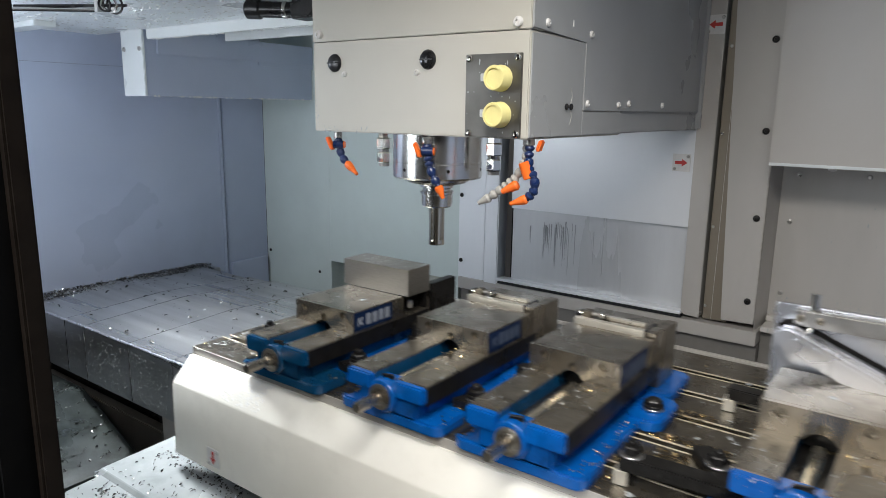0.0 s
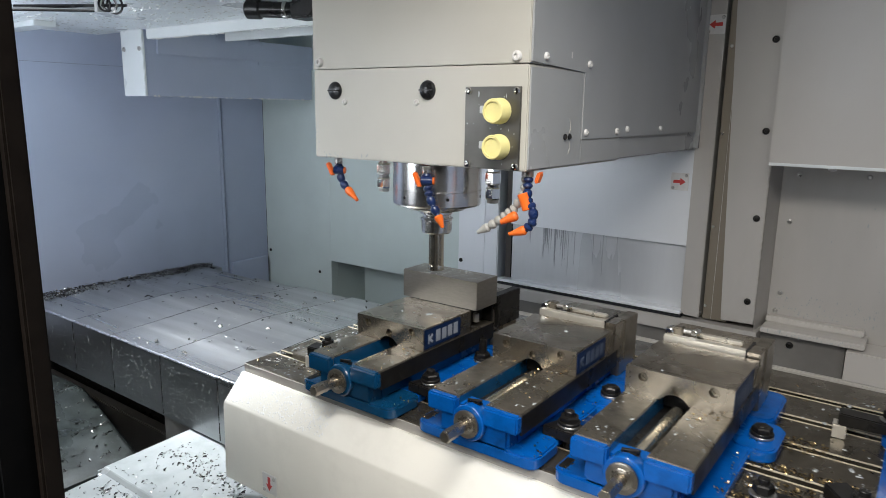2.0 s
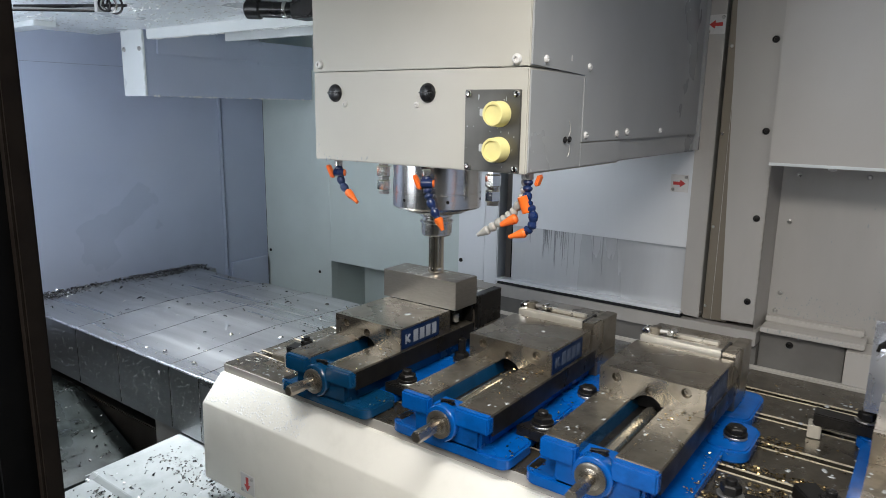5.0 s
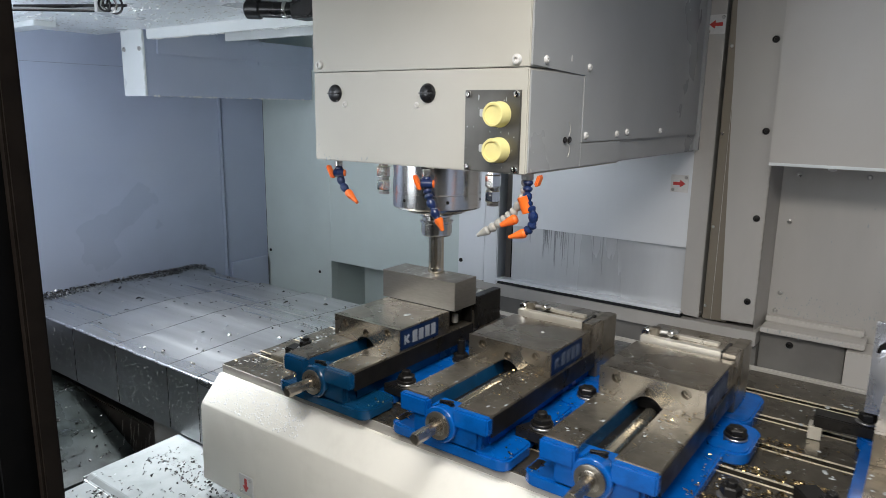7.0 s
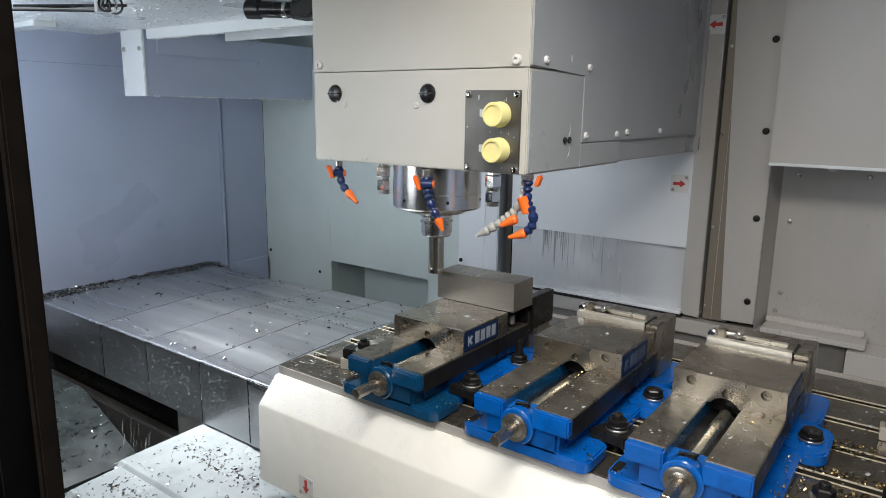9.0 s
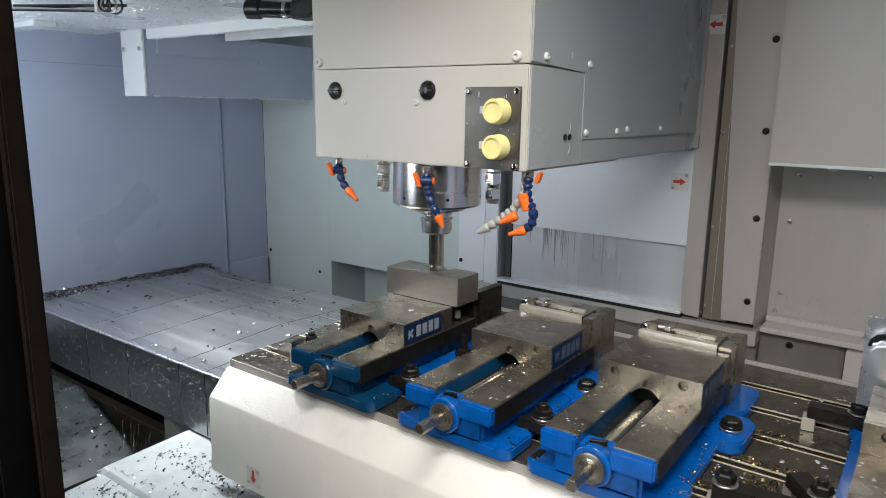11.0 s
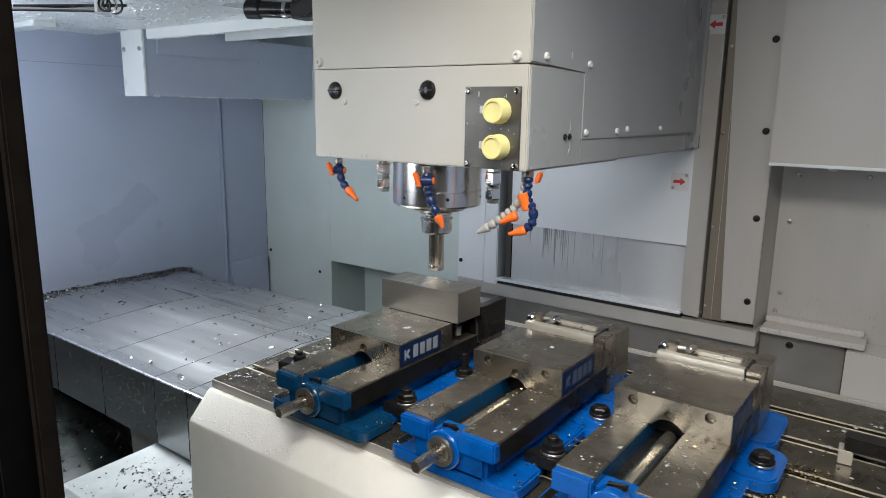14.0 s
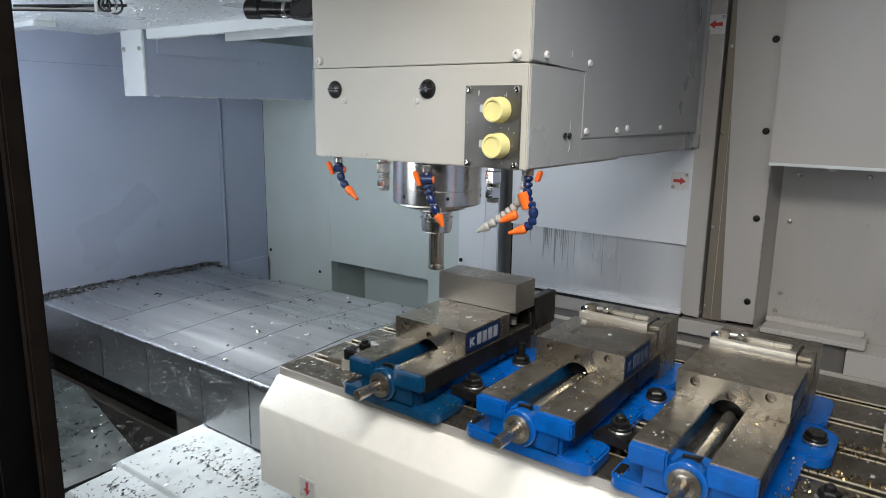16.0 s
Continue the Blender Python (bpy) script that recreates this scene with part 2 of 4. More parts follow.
def chip_mesh(name, spots, material, seed):
    """Curled slivers scattered over spots (x0, x1, y0, y1, z, count, size[, rise towards x0])."""
    rnd = random.Random(seed)
    vs, fs = [], []
    for x0, x1, y0, y1, z, n, s, *rise in spots:
        for _ in range(n):
            px, py = rnd.uniform(x0, x1), rnd.uniform(y0, y1)
            zz = z + (rise[0] * ((x1 - px) / (x1 - x0)) ** 1.5 * rnd.random() ** 0.5 if rise else 0)
            l, w = s * rnd.uniform(0.5, 1.5), s * rnd.uniform(0.15, 0.4)
            e = Euler((rnd.uniform(-0.7, 0.7), rnd.uniform(-0.7, 0.7), rnd.uniform(0, 6.28)))
            bend = rnd.uniform(0.3, 1.1)
            base = len(vs)
            for k in range(4):
                t = k / 3 - 0.5
                for sgn in (-1, 1):
                    p = Vector((t * l, sgn * w * (1 - abs(t)), l * 0.45 * bend * math.cos(t * 3.1)))
                    p.rotate(e)
                    vs.append((px + p.x, py + p.y, zz + max(0.0003, p.z + 0.15 * s)))
            for k in range(3):
                fs.append((base + 2 * k, base + 2 * k + 1, base + 2 * k + 3, base + 2 * k + 2))
    me = bpy.data.meshes.new(name)
    me.from_pydata(vs, [], fs)
    me.materials.append(material)
    return me


def chip_heap(name, label, spots, material, seed):
    return tagged(new(name, chip_mesh(name, spots, material, seed)), label, "chips", kind="stuff")


def part_chips(parent, name, spots, material, seed):
    ob = new(name, chip_mesh(name, spots, material, seed))
    ob.parent = parent
    return tagged(ob, kind="stuff")


def puddle_mesh(name, spots, material, seed, upright=False):
    """Flat drops of coolant: (x0, x1, y0, y1, z, count, size) on a level face, or (x0, x1, y, z0, z1, count) on a front face."""
    rnd = random.Random(seed)
    vs, fs = [], []
    for sp in spots:
        for _ in range(sp[5]):
            if upright:
                c, s = (rnd.uniform(sp[0], sp[1]), sp[2], rnd.uniform(sp[3], sp[4])), 0.0006 + 0.0013 * rnd.random() ** 3
                asp = rnd.choice((1, 1, 1.5, 3))
            else:
                c, s = (rnd.uniform(sp[0], sp[1]), rnd.uniform(sp[2], sp[3]), sp[4]), sp[6] * (0.3 + 1.2 * rnd.random() ** 3)
                asp = rnd.uniform(0.5, 2.0)
            n, base, ph = 9, len(vs), rnd.uniform(0, 6.28)
            rad = [rnd.uniform(0.65, 1.25) for _ in range(n)]
            ring = []
            for k, r in enumerate(rad):
                t = ph + 6.2832 * k / n
                ring.append((r * s * math.cos(t), r * s * asp * math.sin(t)))
            for scale, h in ((1.0, 0.0), (0.72, 0.22)):
                for u, v in ring:
                    hh = 0.0001 + h * s
                    vs.append((c[0] + u * scale, c[1] - hh, c[2] + v * scale) if upright else (c[0] + u * scale, c[1] + v * scale, c[2] + hh))
            for k in range(n):
                fs.append((base + k, base + (k + 1) % n, base + n + (k + 1) % n, base + n + k))
            fs.append(tuple(base + n + k for k in range(n)))
    me = bpy.data.meshes.new(name)
    me.from_pydata(vs, [], fs)
    me.materials.append(material)
    for f in me.polygons:
        f.use_smooth = True
    return me


def part_drops(parent, spots, seed):
    ob = new("drops", puddle_mesh("drops", spots, DROP, seed, True))
    ob.parent = parent
    return tagged(ob, kind="stuff")



# ---- enclosure ----
structure("floor", box(-4, -4.5, -0.95, 4, 4, -0.9), SHOPFLOOR, "grey painted workshop floor", "floor")
structure("wall_workshop_south", box(-4, -4.6, -0.9, 4, -4.5, 2.6), SHOP, "plain workshop wall", "wall")
structure("wall_workshop_east", box(4, -4.5, -0.9, 4.1, 4, 2.6), SHOP, "plain workshop wall", "wall")
structure("wall_workshop_west", box(-4.1, -4.5, -0.9, -4, 4, 2.6), SHOP, "plain workshop wall", "wall")
structure("wall_workshop_north", box(-4, 4, -0.9, 4, 4.1, 2.6), SHOP, "plain workshop wall", "wall")
structure("ceiling_workshop", box(-4, -4.5, 2.6, 4, 4, 2.7), SHOP, "plain workshop ceiling", "ceiling")

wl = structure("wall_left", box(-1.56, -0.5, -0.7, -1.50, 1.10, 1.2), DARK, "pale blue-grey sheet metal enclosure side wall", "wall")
# panel stops early; the black backing below paints the shade under the cover
part("panel", box(-1.50, -0.5, -0.24, -1.495, 0.849, 0.6043, 0.0006), WALL, wl)
part("panel", box(-1.50, -0.5, 0.605, -1.494, 0.849, 0.79, 0.001), WALL, wl)
part("panel", box(-1.50, 0.853, -0.7, -1.495, 1.05, 0.79, 0.001), WALL, wl)
part("flange", box(-1.495, 0.833, -0.2, -1.489, 0.847, 0.60, 0.002), WALL, wl)
part("inspection_plate", box(-1.495, 0.862, -0.30, -1.478, 1.037, -0.135, 0.002), WALL, wl)

wb = structure("wall_back", box(-1.495, 1.05, -0.7, -1.116, 1.09, 0.9, 0.001), BACKP, "grey-green sheet metal back wall with dark recess", "wall")
part("panel", box(-1.116, 1.05, -0.106, -0.638, 1.09, 0.9, 0.001), BACKP, wb)
part("panel", box(-0.638, 1.05, -0.7, -0.508, 1.09, 0.9, 0.001), BACKP, wb)
part("recess", joined(box(-1.13, 1.09, -0.7, -1.116, 1.24, -0.1), box(-1.13, 1.24, -0.7, -0.62, 1.26, -0.1), box(-1.116, 1.09, -0.106, -0.638, 1.24, -0.09),
                      box(-0.638, 1.09, -0.7, -0.62, 1.24, -0.1)), BACKP, wb, "dark recess for the way cover")
part("flange", box(-0.506, 1.043, -0.1, -0.402, 1.09, 0.95, 0.002), PANEL, wb)
part("flange", box(-0.399, 1.035, -0.1, -0.348, 1.09, 0.95, 0.003), PANEL, wb)
for x, z in ((-0.494, -0.011), (-0.495, 0.207), (-0.494, 0.43)):
    screw_head(wb, (x, 1.043, z), (0, -1, 0), 0.007, BLACKOX)
screw_head(wb, (-1.18, 1.05, -0.16), (0, -1, 0), 0.006, BLACKOX)
screw_head(wb, (-1.475, 1.05, -0.11), (0, -1, 0), 0.006, BLACKOX)

col = structure("wall_column", box(-0.348, 1.12, -0.7, 0.418, 1.16, 1.25), DARK, "black backing for the shade in the column cover's slot", "wall")
part("lower_panel", box(-0.312, 1.066, -0.06, 0.24, 1.07, 0.9), LOWPANEL, col, "stained grey steel panel with dark runs")
part("rail", box(-0.348, 1.032, -0.056, 0.24, 1.066, -0.047, 0.002), PANEL, col)
part("rail", box(-0.348, 1.036, -0.066, 0.24, 1.06, -0.060, 0.002), DARK, col)
part("sill", box(-0.50, 1.034, -0.105, 0.433, 1.12, -0.067, 0.002), WARM, col)
# darker steel than the sill: the shade beneath it is put in the colour
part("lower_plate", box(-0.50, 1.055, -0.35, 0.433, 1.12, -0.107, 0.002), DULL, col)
part("post", prism([(0.236, -0.046), (0.244, -0.057), (0.2845, -0.059), (0.2845, 1.25), (0.236, 1.25)], "y", 1.044, 1.12, 0.002), WARM, col)
part("gap", box(0.285, 1.085, -0.058, 0.292, 1.12, 1.25), DARK, col, "black strip for the shade in the gap beside the post")
part("groove", box(0.292, 1.056, -0.060, 0.352, 1.12, 1.25, 0.001), BROWNED, col, "brown-stained strip between the posts")
part("groove_line", box(0.3135, 1.0550, -0.060, 0.3145, 1.056, 1.25), WARM, col)
part("post", prism([(0.341, -0.053), (0.4215, -0.051), (0.4215, 1.25), (0.285, 1.25), (0.3115, 0.62)], "y", 1.046, 1.15, 0.002), WARM, col)
part("corner_strip", prism([(0.4225, 1.049), (0.4235, 1.048), (0.4325, 1.149), (0.4325, 1.16), (0.4225, 1.16)], "z", -0.1, 0.364, 0.0006), WARM, col)
for z in (0.656, 0.440, 0.224, 0.008):
    screw_head(col, (0.402, 1.046, z), (0, -1, 0), 0.0085, BLACKOX)
for x, z in ((0.301, 0.645), (0.298, 0.43), (0.298, 0.19), (0.297, -0.025), (0.286, -0.045)):
    screw_head(col, (x, 1.056, z), (0, -1, 0), 0.004, STEEL)
random.seed(7)
for i in range(34):
    x = random.uniform(-0.205, -0.085) if i % 5 else random.uniform(-0.30, 0.0)
    z1 = 0.125 + 0.03 * random.random()
    h = 0.045 + 0.10 * random.random() ** 1.6
    w = 0.0004 + 0.0016 * random.random() ** 2
    part("stain", prism([(x - w, z1), (x + w, z1), (x + w * 0.7, z1 - h * 0.6), (x, z1 - h), (x - w * 0.5, z1 - h * 0.7)], "y", 1.0655, 1.0662), STREAK, col, "dark coolant run")


def arrow_sign(parent, x, y, z, way, s=1.0, name="arrow_sign", normal="y"):
    """A small white plate with a red arrow and two screws, facing -y; way 0 right, 90 up, 180 left, 270 down."""
    w = 0.022 * s
    ob = part(name, box(-w, -0.002, -w, w, 0, w, 0.0006), WHITE, parent, "white plate with a red arrow", pose(x, y, z))
    k = 0.0155 * s
    pts = [(k, 0), (0.1 * k, 0.62 * k), (0.1 * k, 0.26 * k), (-k, 0.26 * k), (-k, -0.26 * k), (0.1 * k, -0.26 * k), (0.1 * k, -0.62 * k)]
    a = radians(way)
    pts = [(p * math.cos(a) - q * math.sin(a), p * math.sin(a) + q * math.cos(a)) for p, q in pts]
    part("arrow", prism(pts, "y", -0.0026, -0.0018), RED, ob, "red arrow")
    for sx in (-1, 1):
        screw_head(ob, (sx * w * 0.72, -0.002, sx * w * 0.72), (0, -1, 0), 0.0042 * s, STEEL)
    return ob


arrow_sign(col, 0.262, 1.043, 0.697, 180, 1.05)

wr = structure("wall_right", box(0.433, 1.15, -0.7, 1.45, 1.20, 1.25), WARM, "worn grey sheet metal wall beside the column", "wall")
part("ledge", box(0.436, 1.06, -0.070, 0.668, 1.15, -0.056, 0.002), CREAM, wr, "pale ledge with worn edge")
part("ledge_lip", box(0.436, 1.12, -0.056, 0.66, 1.15, -0.040, 0.003), CREAM, wr)
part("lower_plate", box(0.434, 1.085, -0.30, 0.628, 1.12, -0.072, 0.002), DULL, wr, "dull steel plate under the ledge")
screw_head(wr, (0.505, 1.085, -0.098), (0, -1, 0), 0.009, BLACKOX)
part("side_block", box(0.632, 1.05, -0.35, 1.2, 1.15, -0.075, 0.003), CREAM, wr, "pale painted cover")
for x, z in ((0.471, 0.331), (0.624, 0.335), (0.462, 0.21), (0.459, 0.02), (0.452, -0.03)):
    screw_head(wr, (x, 1.15, z), (0, -1, 0), 0.006, STEEL)
part_drops(wr, [(0.45, 0.70, 1.1495, -0.04, 0.02, 160), (0.44, 0.66, 1.0598, -0.070, -0.058, 60), (0.45, 1.1, 1.1495, -0.04, 0.30, 60)], 130)
structure("wall_east", box(1.45, -0.5, -0.7, 1.5, 1.2, 1.25), WALL, "sheet metal enclosure side wall", "wall")

cb = thing("tool_changer_cover", "pale cream painted box cover beside the column", "machine cover")
part("body", box(0.4345, 0.95, 0.366, 1.4, 1.148, 1.2, 0.003), CREAM, cb)
part("lip", box(0.4345, 0.948, 0.364, 1.4, 0.956, 0.371, 0.001), LIP, cb)
part("plug", lathe([(0.006, 0), (0.009, 0.003), (0.009, 0.009), (0.004, 0.011)], along((0.56, 1.0, 0.366), (0.56, 1.0, 0.35)), 16), WHITE, cb)

structure("ceiling", box(-1.5, -0.5, 0.70, -0.30, 0.40, 0.715), CEIL, "pale sheet metal roof wet with coolant drops", "ceiling")
structure("ceiling_rear", box(-1.5, 0.40, 0.75, -0.30, 1.09, 0.765), CEIL, "sheet metal roof behind the lamps", "ceiling")
structure("ceiling_right", box(-0.30, -0.5, 1.22, 1.5, 1.2, 1.25), CEIL, "sheet metal roof", "ceiling")
structure("ceiling_side", box(-0.31, -0.5, 0.715, -0.30, 1.09, 1.22), CEIL, "sheet metal roof side", "ceiling")
structure("trim_roof_front", box(-1.19, 0.385, 0.672, -0.30, 0.400, 0.70, 0.002), LIP, "bright folded sheet edge", "trim")
structure("trim_roof_rear", box(-1.06, 0.565, 0.675, -0.30, 0.580, 0.705, 0.002), LIP, "bright folded sheet edge", "trim")
structure("trim_roof_mid", box(-0.80, 0.70, 0.69, -0.30, 0.715, 0.715, 0.002), LIP, "bright folded sheet edge", "trim")
structure("trim_roof_side", box(-1.494, 0.10, 0.685, -1.25, 0.16, 0.70, 0.002), LIP, "bright folded sheet edge", "trim")
bmx = thing("roof_beam", "grey sheet metal beam under the roof, its lit end painted white", "beam")
part("body", box(-1.315, 0.384, 0.508, -1.20, 1.049, 0.70, 0.002), WALL, bmx)
# whiter paint than the beam: the light on this end is put in
part("end_plate", box(-1.318, 0.376, 0.506, -1.199, 0.384, 0.70, 0.002), LIP, bmx, "end plate painted white for the light on it")
part("upper_strip", box(-1.199, 0.42, 0.632, -1.192, 1.049, 0.699, 0.002), WALL, bmx)
part("upper_strip_step", box(-1.199, 0.80, 0.618, -1.194, 1.049, 0.631, 0.001), WALL, bmx)
for x in (-1.30, -1.215):
    screw_head(bmx, (x, 0.376, 0.645), (0, -1, 0), 0.007, STEEL)
random.seed(11)
drops = bmesh.new()
for i in range(1500):
    x, y = random.uniform(-1.49, -0.32), random.uniform(-0.25, 0.38)
    r = 0.0014 + 0.0026 * random.random() ** 2
    m = Matrix.Translation((x, y, 0.700)) @ Matrix.Diagonal((r * random.uniform(0.8, 1.8), r, r * 0.7, 1))
    bmesh.ops.create_icosphere(drops, subdivisions=1, radius=1, matrix=m)
for i in range(60):
    y = 0.39 + 0.66 * random.random()
    r = 0.002 + 0.0025 * random.random()
    bmesh.ops.create_icosphere(drops, subdivisions=1, radius=r, matrix=Matrix.Translation((-1.20 - 0.003 * random.random(), y, 0.507)))
for i in range(70):
    x = random.uniform(-1.18, -0.32)
    r = 0.002 + 0.002 * random.random()
    bmesh.ops.create_icosphere(drops, subdivisions=1, radius=r, matrix=Matrix.Translation((x, 0.393, 0.671)))
for f in drops.faces:
    f.smooth = True
# the drops' glints are put in as plain white
tagged(part("coolant_drops", drops, SPLASH), "coolant drops hanging from the roof sheet, white for their glints", "drops", kind="stuff")

# cables under the roof
cbl = thing("roof_cable", "black cable duct with clamp under the roof", "cable")
part("duct", rod((-0.455, 0.200, 0.682), (-0.255, 0.310, 0.676), 0.0165, 18, 0.004), BLACKPL, cbl)
part("collar", rod((-0.472, 0.192, 0.682), (-0.440, 0.208, 0.681), 0.020, 18, 0.004), BLACKPL, cbl)
part("collar", rod((-0.400, 0.230, 0.680), (-0.390, 0.2355, 0.680), 0.0185, 18, 0.003), CHROME, cbl)
part("connector", box(-0.375, 0.225, 0.660, -0.300, 0.275, 0.698, 0.004), BLACKOX, cbl)
lead = thing("roof_lead", "clear coiled lamp lead under the roof", "cable")
part("lead", rod((-0.76, -0.150, 0.662), (-0.60, -0.055, 0.660), 0.0042, 10), CHROME, lead)
part("lead", rod((-0.76, -0.145, 0.668), (-0.55, -0.030, 0.668), 0.003, 10), BLACKPL, lead)
part("clip", box(-0.605, -0.065, 0.655, -0.593, -0.05, 0.70, 0.001), LIP, lead)
for i in range(3):
    bm = bmesh.new()
    n, R0, r0 = 28, 0.012 + 0.002 * i, 0.0022
    rings = []
    for a in range(n):
        t = 2 * math.pi * a / n
        c, d = Vector((math.cos(t), 0, math.sin(t))), Vector((0, 1, 0))
        rings.append([bm.verts.new(c * R0 + (c * math.cos(q) + d * math.sin(q)) * r0) for q in (0, 1.26, 2.51, 3.77, 5.03)])
    for a in range(n):
        for q in range(5):
            bm.faces.new((rings[a][q], rings[(a + 1) % n][q], rings[(a + 1) % n][(q + 1) % 5], rings[a][(q + 1) % 5])).smooth = True
    part("coil", bm, CHROME if i == 1 else BLACKPL, lead, "", pose(-0.575 + 0.006 * i, -0.060 + 0.007 * i, 0.668, 10, 8 * i, 30))

# the black door post at the front opening
post = thing("door_frame", "black painted door frame with a brown seal strip", "door frame")
part("post", box(-0.10, -0.585, -0.9, 0.188, -0.535, 1.2, 0.004), DOOR, post)
part("seal", box(0.188, -0.556, -0.9, 0.199, -0.540, 1.2, 0.002), SEAL, post, "brown rubber seal strip")
for z in (0.30, 0.42, 0.475):
    screw_head(post, (0.175, -0.585, z), (0, -1, 0), 0.002, STEEL)
# unseen door panels; their opening is sized to shape the added fill
wf = structure("wall_front", box(-1.56, -0.56, -0.9, -0.10, -0.50, 0.28), DOOR, "unseen black machine door, its opening added for the fill light", "door")
part("door_top", box(-1.56, -0.56, 0.69, -0.10, -0.50, 1.2), DOOR, wf)
part("door_stile", box(-1.56, -0.56, 0.28, -1.20, -0.50, 0.69), DOOR, wf)
part("door_stile", box(-0.30, -0.56, 0.28, -0.10, -0.50, 0.69), DOOR, wf)
structure("wall_front_lower", box(0.199, -0.56, -0.9, 1.5, -0.50, -0.35), DOOR, "lower front of the enclosure", "wall")

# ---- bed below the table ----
structure("ground_sump", box(-1.5, -0.5, -0.72, 1.45, 1.2, -0.70), DARK, "wet machine sump, blackened for its shade", "sump")
structure("chute", prism([(-1.32, -0.315), (-1.32, -0.295), (-1.07, -0.290), (-0.80, -0.406), (-0.80, -0.426), (-1.07, -0.310)], "y", -0.5, 0.055), CHUTE, "sloping chip chute with wet chips, pale paint darkened for shade", "chute")
# black beam that also fills in the shade below the way cover
structure("bed_rail", box(-1.494, 0.16, -0.70, -0.62, 0.24, -0.20, 0.004), BLACKOX, "steel beam under the way cover, blackened for the shade there", "beam")
structure("lower_rail", box(-1.494, 0.125, -0.70, -0.74, 0.158, -0.368, 0.004), DULL, "dark wet steel beam beside the chute", "beam")
structure("rear_deck", box(-0.28, 0.80, -0.26, 1.42, 1.04, -0.215, 0.002), COVER, "wet steel deck behind the table", "deck")

# ---- milling head ----
head = thing("spindle_unit", "cream painted milling head with spindle and coolant nozzles", "machine head")
HX0, HX1, HY = -0.2400, 0.2345, 0.164
part("lower_housing", box(HX0, HY, 0.380, HX1, 0.536, 0.545, 0.002), PAINT, head)
part("upper_housing", box(HX0 - 0.0005, HY - 0.0005, 0.5462, HX1 + 0.0005, 1.05, 1.05, 0.0012), PAINT, head)
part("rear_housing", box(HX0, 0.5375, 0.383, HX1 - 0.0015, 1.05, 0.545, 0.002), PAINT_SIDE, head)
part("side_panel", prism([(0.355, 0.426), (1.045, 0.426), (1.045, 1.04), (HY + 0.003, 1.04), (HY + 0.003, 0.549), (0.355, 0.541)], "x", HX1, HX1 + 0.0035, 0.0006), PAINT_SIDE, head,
     "side panel with rivets, its shade mixed into the grey paint")
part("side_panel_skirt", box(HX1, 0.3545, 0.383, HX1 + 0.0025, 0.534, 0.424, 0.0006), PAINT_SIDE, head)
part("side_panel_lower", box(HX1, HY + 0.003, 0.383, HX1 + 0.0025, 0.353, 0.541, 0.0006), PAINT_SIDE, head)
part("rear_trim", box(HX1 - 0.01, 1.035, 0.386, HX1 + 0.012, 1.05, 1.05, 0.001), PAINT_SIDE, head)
for y, z in ((0.209, 0.559), (0.370, 0.556), (0.369, 0.438), (0.511, 0.438), (0.563, 0.441), (0.760, 0.440)):
    screw_head(head, (HX1 + 0.0035, y, z), (1, 0, 0), 0.0065, WHITE)
for y in (0.288, 0.305):
    part("plug", rod((HX1 + 0.0025, y, 0.432), (HX1 + 0.006, y, 0.432), 0.0055, 14, 0.001), BLACKPL, head)
part("bracket_hole", box(HX1 + 0.0025, 0.298, 0.562, HX1 + 0.0042, 0.302, 0.572), WHITE, head)
for k, (z0, z1) in enumerate(((0.435, 0.462), (0.402, 0.428))):
    part("scribed_arc", joined(*[rod((HX1 + 0.0026, 0.304 + 0.006 * math.sin(math.pi * a / 8), z0 + (z1 - z0) * a / 8),
                                     (HX1 + 0.0026, 0.304 + 0.006 * math.sin(math.pi * (a + 1) / 8), z0 + (z1 - z0) * (a + 1) / 8), 0.0007, 5) for a in range(8)]), GREYPL, head)
for x, z in ((-0.221, 0.559), (0.213, 0.557)):
    screw_head(head, (x, HY - 0.001, z), (0, -1, 0), 0.0085, WHITE)
for x, z in ((-0.157, 0.486), (0.015, 0.486)):
    screw_head(head, (x, HY, z), (0, -1, 0), 0.0055, WHITE)
for x in (-0.182, 0.039):
    pl = part("round_plug", lathe([(0.0165, 0), (0.0165, 0.002), (0.0145, 0.005), (0.008, 0.0075), (0.002, 0.008)], along((x, HY, 0.5065), (x, HY - 0.01, 0.5065)), 28), BLACKPL, head, "glossy black round plug")
    part("slot", box(x - 0.014, HY - 0.0083, 0.5055, x + 0.014, HY - 0.0045, 0.5075), BLACKOX, pl)
cp = part("connector_plate", box(0.119, HY - 0.004, 0.3815, 0.2235, HY, 0.5115, 0.001), PLATE, head, "dark steel connector plate")
for x in (0.127, 0.2165):
    for z in (0.388, 0.5045):
        screw_head(cp, (x, HY - 0.004, z), (0, -1, 0), 0.006, CHROME)
for z in (0.4735, 0.4175):
    cap = part("cap", lathe([(0.0205, 0), (0.0205, 0.004), (0.0195, 0.006), (0.0195, 0.021), (0.018, 0.024), (0.0145, 0.024), (0.014, 0.0215), (0.004, 0.0215)],
                            along((0.187, HY - 0.004, z), (0.187, HY - 0.03, z)), 32), YELLOW, cp, "yellow plastic dust cap")
    part("tab", box(0.150, HY - 0.008, z - 0.004, 0.160, HY - 0.004, z + 0.008, 0.001), STEEL, cap)
part_drops(head, [(-0.238, -0.10, 0.1638, 0.381, 0.390, 26), (-0.238, -0.228, 0.1638, 0.385, 0.44, 14), (0.12, 0.222, 0.1598, 0.384, 0.505, 24)], 131)
AX, AY = -0.003, 0.25
